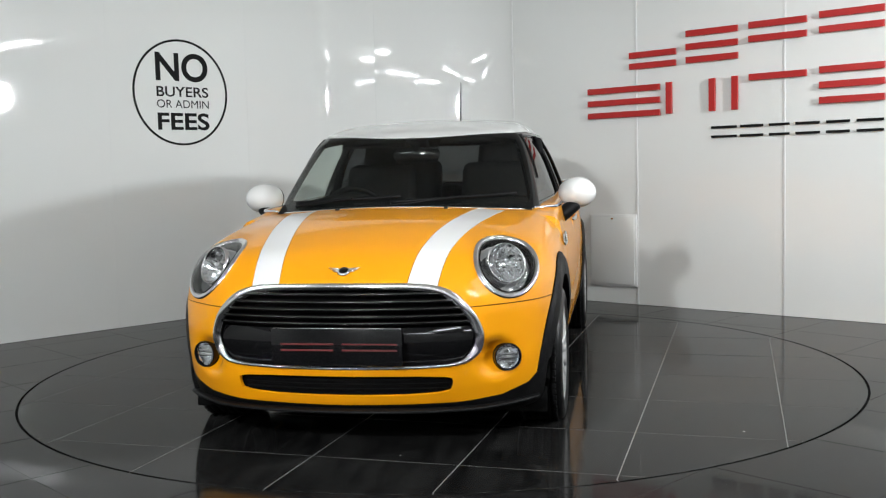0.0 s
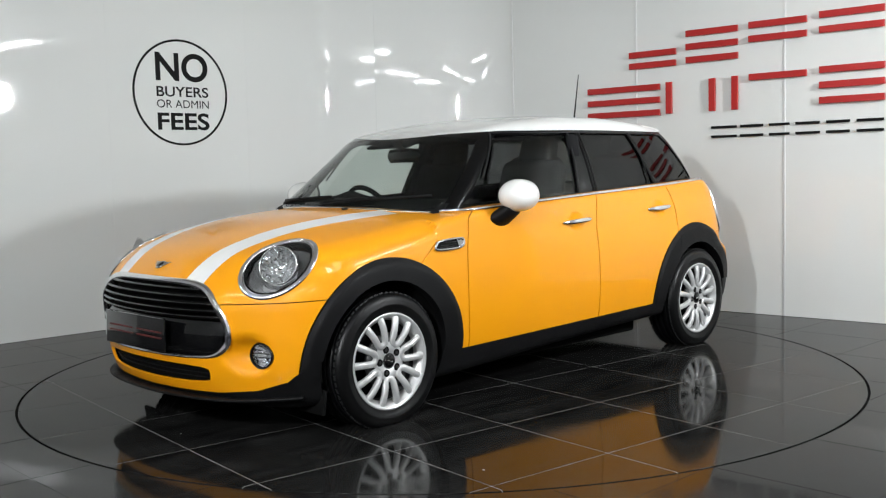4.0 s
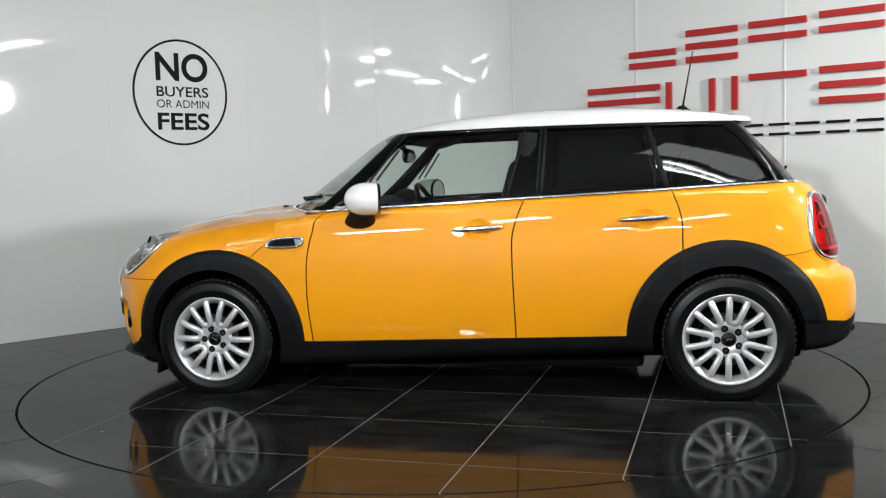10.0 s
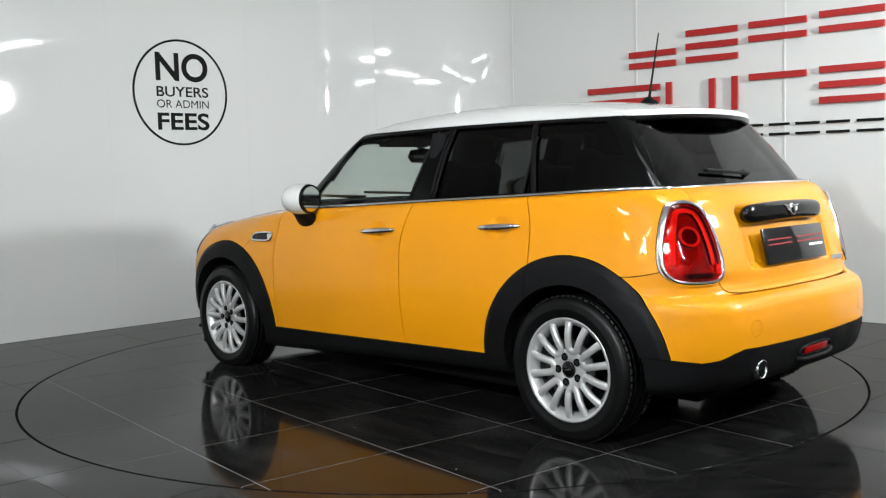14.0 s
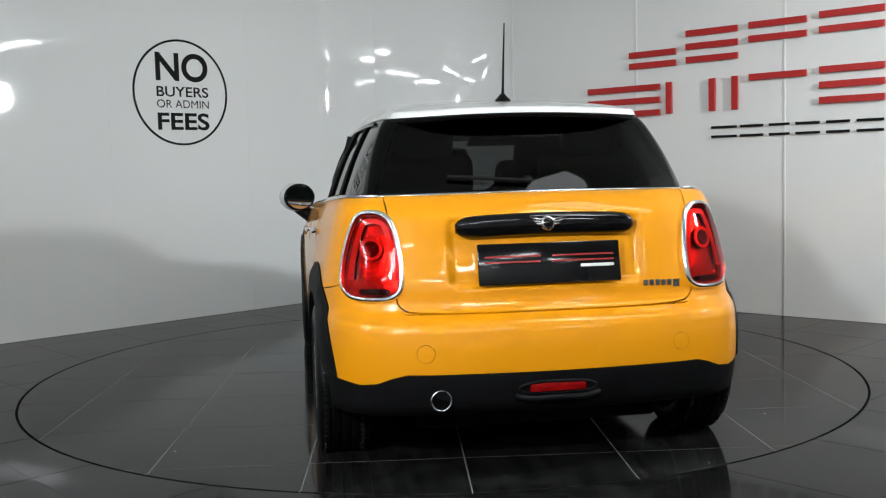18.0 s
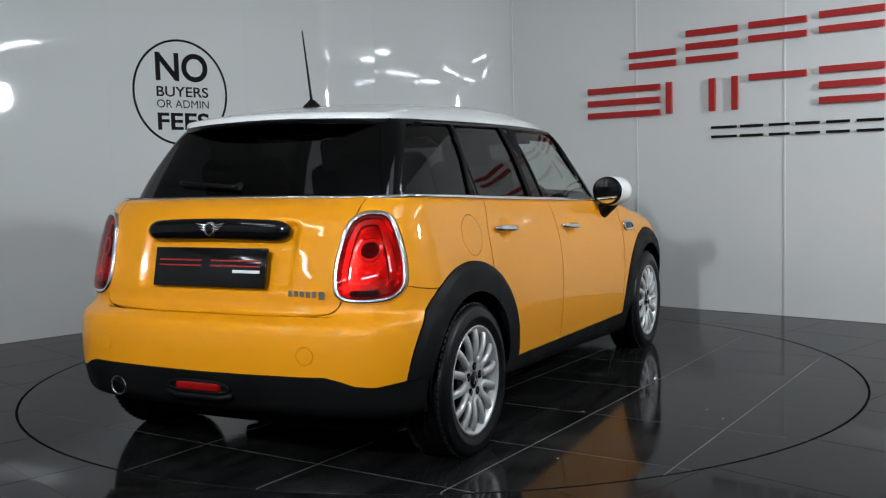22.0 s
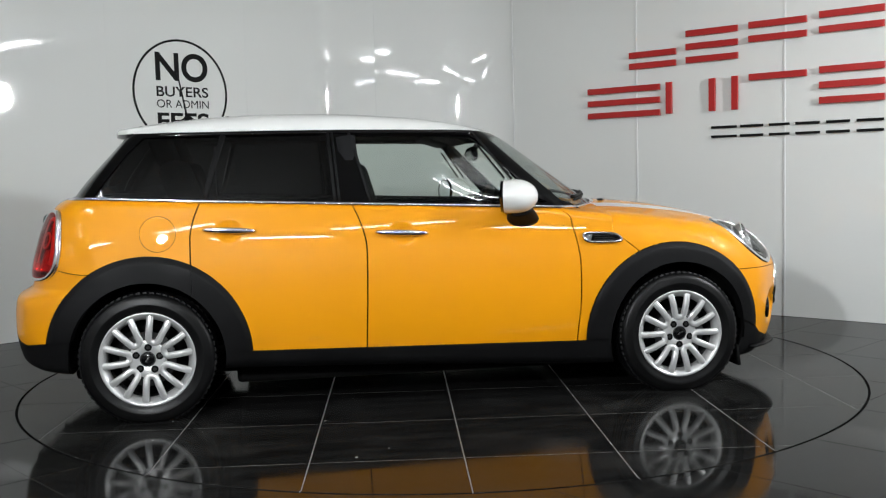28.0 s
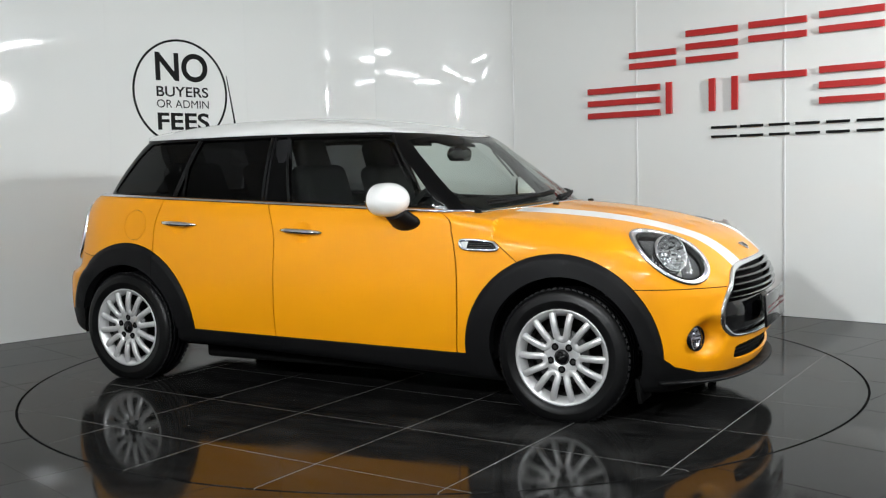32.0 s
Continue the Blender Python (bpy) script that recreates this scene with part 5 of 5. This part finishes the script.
    winged_badge(car, Matrix.Translation((tail_x(0, 0.914) - 0.0655, 0, 0.924)) @ Matrix.Rotation(radians(180), 4, "Z") @ Matrix.Rotation(radians(-10), 4, "Y") @ Matrix.Diagonal((1.0, 1.0, 1.0, 1)))
    m = Matrix.Translation((-1.855, 0, 0.780)) @ Matrix.Rotation(radians(180), 4, "Z") @ Matrix.Rotation(radians(-12), 4, "Y")
    plate = part("rear_plate", bm_mesh("rear_plate", block(0.014, 0.53, 0.150, 0.004), "plate_black", True), car, "black show plate with red and white bars", m)
    for y0, y1, z, mt, hh in ((-0.240, -0.035, 0.026, "print_red", 0.006), (-0.240, -0.035, 0.006, "print_red", 0.006), (0.010, 0.240, 0.026, "print_red", 0.006), (0.010, 0.240, 0.006, "print_red", 0.006), (0.115, 0.240, -0.014, "print_white", 0.011)):
        part("printed_bar", bm_mesh("printed_bar", block(0.002, y1 - y0, hh), mt), plate, "printed bar", Matrix.Translation((0.0075, (y0 + y1) / 2, z)))
    for k, (yy, w, zz, h) in enumerate(((-0.365, 0.020, 0.692, 0.026), (-0.389, 0.020, 0.692, 0.026), (-0.413, 0.020, 0.691, 0.026), (-0.437, 0.020, 0.690, 0.026), (-0.461, 0.020, 0.690, 0.026), (-0.490, 0.030, 0.686, 0.034))):
        part("script_shape", bm_mesh("script_shape", block(0.005, w * 0.85, h * 0.85, 0.001), "chrome"), car, "small chrome script shape", Matrix.Translation((tail_x(abs(yy), zz) - 0.003, yy, zz)))
    # rear fog lamp, exhaust
    part("rear_fog_lamp", bm_mesh("rear_fog_lamp", block(0.03, 0.206, 0.036, 0.006), "lens_red", True), car, "red rear fog lamp", Matrix.Translation((tail_x(0, 0.347) + 0.006, 0, 0.347)))
    rec = outline([(-0.150, 0.322), (0.150, 0.322), (0.128, 0.366), (-0.128, 0.366)], 2)
    rp = [(tail_x(abs(q), zz) - 0.002, q, zz) for q, zz in rec]
    V, F = sweep(rp, 0.006, 0.006, (1, 0, 0), closed=True, n=8)
    part("fog_lamp_surround", mesh_of("fog_lamp_surround", V, F, "plastic_black"), car, "moulded black surround")
    V, F = sweep([(tail_x(0, 0.31) - 0.004, -0.155, 0.318), (tail_x(0, 0.31) - 0.012, -0.10, 0.306), (tail_x(0, 0.31) - 0.012, 0.10, 0.306), (tail_x(0, 0.31) - 0.004, 0.155, 0.318)], 0.012, 0.012, (1, 0, 0), n=8)
    part("fog_lamp_lip", mesh_of("fog_lamp_lip", V, F, "plastic_black"), car)
    V, F = lathe([(0.032, 0.14), (0.037, 0.14), (0.039, 0.0), (0.0375, -0.005), (0.0345, -0.005), (0.032, 0.0), (0.032, 0.14)], 40, "X")
    part("exhaust_tip", mesh_of("exhaust_tip", V, F, "chrome"), car, "round chrome exhaust tip", Matrix.Translation((-1.926, 0.42, 0.312)))
    # A black disc in the pipe stands in for the shade of its hollow.
    V, F = lathe([(0.0, 0.0), (0.0325, 0.0)], 24, "X")
    part("exhaust_bore", mesh_of("exhaust_bore", V, F, "gap_black"), car, m=Matrix.Translation((-1.922, 0.42, 0.312)))
    # rear wiper
    V, F = sweep([(tail_x(0.05, 1.10, cabin_field) - 0.008, 0.02, 1.070), (tail_x(0.05, 1.10, cabin_field) - 0.024, 0.02, 1.084)], 0.020, 0.018, (0, 1, 0), n=12)
    rw = part("rear_wiper", mesh_of("rear_wiper", V, F, "plastic_black"), car, "black rear wiper")
    path = [(tail_x(abs(q), zz, cabin_field) - 0.022, q, zz) for q, zz in zip(np.linspace(0.02, 0.33, 14), np.linspace(1.078, 1.100, 14))]
    V, F = sweep(path, 0.008, 0.007, (0, 0, 1), n=8)
    part("blade", mesh_of("blade", V, F, "plastic_black"), rw)
    # front wipers
    for y0, y1 in ((0.58, -0.02), (0.02, -0.56)):
        path = []
        for u in np.linspace(0, 1, 20):
            y = y0 + (y1 - y0) * u
            z = 0.962 + 0.028 * (1 - u) + 0.012
            path.append((solve(cabin_field, (0, abs(y), z), 0, 0.0, 1.3) + 0.014, y, z))
        V, F = sweep(path, 0.009, 0.007, (0, 0, 1), n=6)
        w = part("wiper", mesh_of("wiper", V, F, "plastic_black"), car, "black windscreen wiper")
        path = [(x + 0.012, y, z + 0.004 - 0.02 * u) for (x, y, z), u in zip(path[8:], np.linspace(0, 1, 12))]
        V, F = sweep(path, 0.007, 0.006, (0, 0, 1), n=6)
        part("arm", mesh_of("arm", V, F, "plastic_black"), w)
    for y in (0.27, -0.27):
        x = 1.06
        part("washer_jet", bm_mesh("washer_jet", block(0.03, 0.018, 0.014, 0.004), "plastic_black", True), car, m=Matrix.Translation((x, y, float(ZT(x) - CROWN(x) * (0.27 / 0.6) ** 2.2) + 0.004)))
    # aerial
    zb = float(ZR(-1.13)) + 0.002
    V, F = lathe([(0.0, 0.048), (0.012, 0.046), (0.020, 0.030), (0.036, 0.010), (0.040, 0.0)], 28)
    V = V[:, [0, 2, 1]] * [1.35, 0.9, 0.7]
    ae = part("aerial_base", mesh_of("aerial_base", V, F, "plastic_black"), car, "black aerial foot", Matrix.Translation((-1.13, 0, zb - 0.002)))
    V, F = sweep([(-0.002, 0, 0.015), (-0.010, 0, 0.06), (-0.035, 0, 0.20), (-0.058, 0, 0.325)], (0.0075, 0.0055, 0.0042, 0.003), (0.0075, 0.0055, 0.0042, 0.003), (0, 1, 0), n=8)
    part("aerial_rod", mesh_of("aerial_rod", V, F, "plastic_black"), ae)


def tyre_parts(wheel, turn, hub):
    """The tyre and its shoulder blocks, flattened where they meet the floor."""
    k = 0.982
    R = 0.3035 / k
    back = Matrix.Rotation(-turn, 4, "Y")
    prof = [(0.206, -0.17), (0.225, -0.185), (0.262, -0.190), (R - 0.022, -0.180), (R - 0.008, -0.166)]
    for a in (-0.150, -0.112, -0.074, -0.036):
        prof += [(R, a - 0.004), (R, a), (R - 0.007, a + 0.0015), (R - 0.007, a + 0.0065), (R, a + 0.008)]
    prof += [(R - 0.0012, -0.004), (R - 0.006, 0.0045), (R - 0.013, 0.0120), (R - 0.022, 0.0165), (R - 0.034, 0.0195), (0.262, 0.0215), (0.258, 0.0228), (0.254, 0.0215), (0.238, 0.0190), (0.228, 0.0130), (0.2245, 0.0135), (0.218, 0.010), (0.212, 0.0), (0.206, -0.02)]
    V, F = lathe(prof, 120)
    V[:, 2] = np.maximum(V[:, 2], -hub / k)
    part("tyre", mesh_of("tyre", V, F, "tyre_rubber"), wheel, "black road tyre", back)
    bm = bmesh.new()
    for i in range(64):
        a = 2 * math.pi * i / 64
        for yy, lean in ((-0.152, 14), (-0.0165, -14)):
            r = bmesh.ops.create_cube(bm, size=1)
            bmesh.ops.scale(bm, vec=(0.012, 0.026, 0.0195), verts=r["verts"])
            bmesh.ops.transform(bm, matrix=Matrix.Rotation(-a, 4, "Y") @ Matrix.Translation((R - 0.0054, yy, 0)) @ Matrix.Rotation(radians(lean * 1.6), 4, "Z"), verts=r["verts"])
    for v in bm.verts:
        v.co.z = max(v.co.z, -hub / k)
    tagged(part("tread", bm_mesh("tread", bm, "tread_rubber"), wheel, "tread blocks of the tyre shoulder", back), kind="stuff")


def build_wheel(car):
    """One wheel, its face towards +y: tyre, alloy rim with seven pairs of spokes, brake disc."""
    V, F = lathe([(0.02, -0.02), (0.128, -0.02), (0.128, -0.005), (0.05, 0.0), (0.02, 0.0)], 48)
    w = part("wheel", mesh_of("brake_disc", V, F, "steel_dark"), car, "alloy wheel with seven twin spokes and a black tyre")
    V, F = lathe([(0.184, -0.034), (0.184, -0.028), (0.190, -0.012), (0.205, 0.006), (0.214, 0.013), (0.221, 0.0135), (0.2215, 0.010), (0.214, 0.004), (0.205, -0.004), (0.192, -0.034)], 96)
    part("rim", mesh_of("rim", V, F, "alloy_silver"), w, "silver alloy rim")
    # The barrel's dark colour holds the shade seen between the spokes.
    V, F = lathe([(0.185, -0.16), (0.185, -0.034), (0.192, -0.034), (0.192, -0.16)], 72)
    part("barrel", mesh_of("barrel", V, F, "steel_dark"), w, "inner barrel of the rim, coloured dark for the shade behind the spokes")
    V, F = lathe([(0.0, -0.030), (0.085, -0.030), (0.108, -0.018), (0.108, -0.012), (0.098, -0.005), (0.082, -0.001), (0.070, 0.001), (0.036, 0.000), (0.033, -0.003), (0.0, -0.003)], 64)
    part("hub", mesh_of("hub", V, F, "alloy_silver"), w, "silver wheel hub")
    V, F = lathe([(0.0295, -0.004), (0.0295, 0.003), (0.027, 0.005), (0.0, 0.006)], 40)
    cap = part("hub_cap", mesh_of("hub_cap", V, F, "gloss_black"), w, "black hub cap")
    part("cap_badge", bm_mesh("cap_badge", block(0.030, 0.002, 0.007, 0.001), "chrome"), cap, m=Matrix.Translation((0, 0.006, 0)))
    for k in range(5):
        a = radians(72 * k + 9)
        m = Matrix.Translation((0.056 * math.cos(a), 0, 0.056 * math.sin(a))) @ Matrix.Rotation(radians(-90), 4, "X")
        # Slightly raised black disc paints the shade of the recess round each bolt.
        shade_disc = part("bolt_socket", bm_mesh("bolt_socket", rod(0.0178, 0.0170, -0.01, 0.0022, 20), "deep_black"), w, "black disc standing in for a shaded bolt recess", m)
        part("wheel_bolt", bm_mesh("wheel_bolt", rod(0.0100, 0.0085, -0.01, 0.0042, 6), "steel_dark"), w, m=m)
    # a twin spoke: two arms joined in a U at the hub
    for k in range(7):
        a0 = 2 * math.pi * (k + 0.25) / 7
        r = np.concatenate([np.linspace(0.214, 0.104, 12), 0.104 - 0.024 * np.sin(np.linspace(0, np.pi, 9))[1:-1], np.linspace(0.104, 0.214, 12)])
        lat = np.concatenate([np.linspace(0.0475, 0.0245, 12), 0.0245 * np.cos(np.linspace(0, np.pi, 9))[1:-1], -np.linspace(0.0245, 0.0475, 12)])
        u = (r - 0.080) / 0.134
        lift = -0.006 + 0.012 * np.sin(np.pi * np.clip(u, 0, 1)) - 0.004 * u
        path = np.stack([r * math.cos(a0) - lat * math.sin(a0), lift, r * math.sin(a0) + lat * math.cos(a0)], 1)
        V, F = sweep(path, 0.0160 + 0.003 * np.clip(u, 0, 1) ** 6, 0.0135, np.cross(np.gradient(path, axis=0), (0, 1, 0)), n=12, power=0.85)
        part("twin_spoke", mesh_of("twin_spoke", V, F, "alloy_silver"), w)
    V, F = lathe([(0.215, -0.10), (0.0, -0.10)], 48)
    part("backplate", mesh_of("backplate", V, F, "deep_black"), w)
    return w


def build_wheels(car):
    w = build_wheel(car)
    spots = [(WHEEL_X, 1, 153.3), (-WHEEL_X, 1, 12), (WHEEL_X, -1, 25.7), (-WHEEL_X, -1, 59.1)]
    for i, (x, sy, a) in enumerate(spots):
        hub = 0.2860 if x > 0 else 0.2935
        m = Matrix.Translation((x, sy * 0.824, hub)) @ Matrix.Rotation(0 if sy > 0 else math.pi, 4, "Z") @ Matrix.Rotation(radians(a), 4, "Y")
        if i == 0:
            w.matrix_basis = m @ Matrix.Scale(0.982, 4)
            made = [w]
        else:
            made.append(copy_thing(w, m))
    for wheel, (x, sy, a) in zip(made, spots):
        tyre_parts(wheel, radians(a), 0.2860 if x > 0 else 0.2935)
    # wheel wells
    for x in (WHEEL_X, -WHEEL_X):
        for sy in (1, -1):
            a = np.linspace(math.radians(-8), math.radians(188), 36)
            V, F = [], []
            for q in a:
                for y in (0.800, 0.52):
                    V.append((x + 0.356 * math.cos(q), sy * y, WHEEL_Z + 0.356 * math.sin(q)))
            for i in range(len(a) - 1):
                F.append([2 * i, 2 * i + 1, 2 * i + 3, 2 * i + 2])
            n = len(V)
            V += [(x, sy * 0.52, WHEEL_Z)]
            F += [[2 * i + 1, n, 2 * i + 3] for i in range(len(a) - 1)]
            part("wheel_well", mesh_of("wheel_well", V, F, "deep_black"), car, "dark wheel-well liner")


def cushion(sx, sy, sz, bevel, m):
    bm = block(sx, sy, sz, bevel, 4)
    for v in bm.verts:
        # narrower, rounded shoulders
        v.co.y *= 1 - 0.30 * max(0, v.co.z / sz) ** 1.5
    return bm_mesh("cushion", bm, "interior_black", True, 60), m


def build_interior(car):
    part("cabin_floor", bm_mesh("cabin_floor", block(2.5, 1.3, 0.03), "interior_black"), car, m=Matrix.Translation((-0.5, 0, 0.30)))
    for sy in (1, -1):
        for x, base_z, tilt, nm in ((-0.12, 0.52, -16, "front_seat"), (-0.98, 0.56, -20, "rear_seat")):
            y = sy * 0.36
            me, _ = cushion(0.50, 0.48, 0.16, 0.05, None)
            seat = part(nm, me, car, "black upholstered seat", Matrix.Translation((x + 0.22, y, base_z - 0.04)))
            me, _ = cushion(0.13, 0.47, 0.74, 0.055, None)
            bm_m = Matrix.Rotation(radians(tilt), 4, "Y")
            part("backrest", me, seat, m=Matrix.Translation((-0.30, 0, 0.33)) @ bm_m)
            me, _ = cushion(0.10, 0.25, 0.19, 0.045, None)
            part("headrest", me, seat, m=Matrix.Translation((-0.30 - 0.47 * math.sin(radians(-tilt)), 0, 0.35 + 0.39)) @ bm_m)
    # dashboard
    path = [(0.66, y, 0.90) for y in np.linspace(-0.66, 0.66, 15)]
    V, F = sweep(path, 0.20, 0.075, (1, 0, -0.15), n=16)
    dash = part("dashboard", mesh_of("dashboard", V, F, "interior_black"), car, "black dashboard")
    V, F = sweep([(0.50, -0.50, 0.955), (0.50, -0.36, 0.985), (0.50, -0.22, 0.955)], 0.06, 0.035, (1, 0, 0), n=12)
    part("instrument_cowl", mesh_of("instrument_cowl", V, F, "interior_black"), dash)
    # right-hand steering wheel
    m = Matrix.Translation((0.345, -0.365, 0.878)) @ Matrix.Rotation(radians(-62), 4, "Y")
    a = np.linspace(0, 2 * np.pi, 48, endpoint=False)
    V, F = sweep(np.stack([0.180 * np.cos(a), 0.180 * np.sin(a), 0 * a], 1), 0.016, 0.014, (0, 0, 1), closed=True, n=10)
    st = part("steering_wheel", mesh_of("steering_wheel", V, F, "interior_black"), car, "black three-spoke steering wheel", m)
    part("boss", bm_mesh("boss", rod(0.07, 0.06, -0.03, 0.02, 32, bevel=0.01), "interior_black", True), st)
    for k in (0, 120, 240):
        part("spoke", bm_mesh("spoke", block(0.12, 0.035, 0.014, 0.004), "interior_black", True), st, m=Matrix.Rotation(radians(k + 180), 4, "Z") @ Matrix.Translation((0.115, 0, -0.004)))
    # rear-view mirror
    V, F = sweep([(0.400, -0.125, 1.208), (0.404, -0.112, 1.209), (0.412, 0, 1.213), (0.404, 0.112, 1.209), (0.400, 0.125, 1.208)], (0.020, 0.038, 0.042, 0.038, 0.020), 0.016, (0, 0, 1), n=14)
    rv = part("interior_mirror", mesh_of("interior_mirror", V, F, "gloss_black"), car, "black rear-view mirror")
    V, F = sweep([(0.415, 0, 1.235), (0.440, 0, 1.262), (0.462, 0, 1.290)], (0.014, 0.022, 0.045), (0.012, 0.018, 0.026), (0, 1, 0), n=12)
    part("stalk", mesh_of("stalk", V, F, "interior_black"), rv)
    for y0, y1 in ((0.10, 0.46), (-0.46, -0.10)):
        part("sun_visor", bm_mesh("sun_visor", block(0.14, y1 - y0, 0.016, 0.006), "headliner", True), car, m=Matrix.Translation((0.22, (y0 + y1) / 2, 1.285)) @ Matrix.Rotation(radians(18), 4, "Y"))
    part("parcel_shelf", bm_mesh("parcel_shelf", block(0.40, 1.16, 0.02, 0.004), "interior_black"), car, m=Matrix.Translation((-1.40, 0, 1.026)))
    for sy in (1, -1):
        V, F = sweep([(-0.30, sy * 0.685, 0.95), (-0.335, sy * 0.60, 1.30)], 0.05, 0.02, (1, 0, 0), n=8)
        part("inner_pillar", mesh_of("inner_pillar", V, F, "headliner"), car)


def build_underside(car):
    """What hangs below the sills: the under-tray and the small flaps ahead of the front wheels, and door cappings inside."""
    part("floor_pan", bm_mesh("floor_pan", block(3.35, 0.94, 0.09, 0.02), "deep_black"), car, "black floor pan between the wheels", Matrix.Translation((0, 0, 0.19)))
    part("under_tray", bm_mesh("under_tray", block(1.75, 1.26, 0.10, 0.02), "deep_black"), car, "black under-tray", Matrix.Translation((-0.02, 0, 0.168)))
    for sy in (1, -1):
        part("spat", bm_mesh("spat", block(0.018, 0.17, 0.11, 0.006), "deep_black", True), car, "small black flap ahead of the wheel", Matrix.Translation((1.615, sy * 0.70, 0.150)) @ Matrix.Rotation(radians(-8), 4, "Y"))
        path = [(x, sy * (float(WG(1.0) - WGX(x)) - 0.045), float(BELT(x)) + 0.002) for x in np.linspace(0.62, -1.42, 30)]
        V, F = sweep(path, 0.050, 0.014, (0, 1, 0), n=8)
        part("door_capping", mesh_of("door_capping", V, F, "interior_black"), car, "black capping along the inner sill of the glass")


def build_car():
    car = new("car")
    tagged(car, "glossy orange five-door hatchback with white roof on the turntable", "car")
    doors, rdoors = build_body(car)
    build_cabin(car)
    build_trim(car, doors, rdoors)
    build_wheels(car)
    build_interior(car)
    build_underside(car)
    return car


# ---- build ----
build_booth()
build_notice()
build_fascia()
build_hall()
car = build_car()
table = build_floor()


def motions():
    walk(car, [(t, pose(0, 0, 0, 0, 0, a) @ Matrix.Translation(CAR_SHIFT)) for t, a in TURN])
    walk(table, [(t, pose(0, 0, 0, 0, 0, a)) for t, a in TURN])


motions()
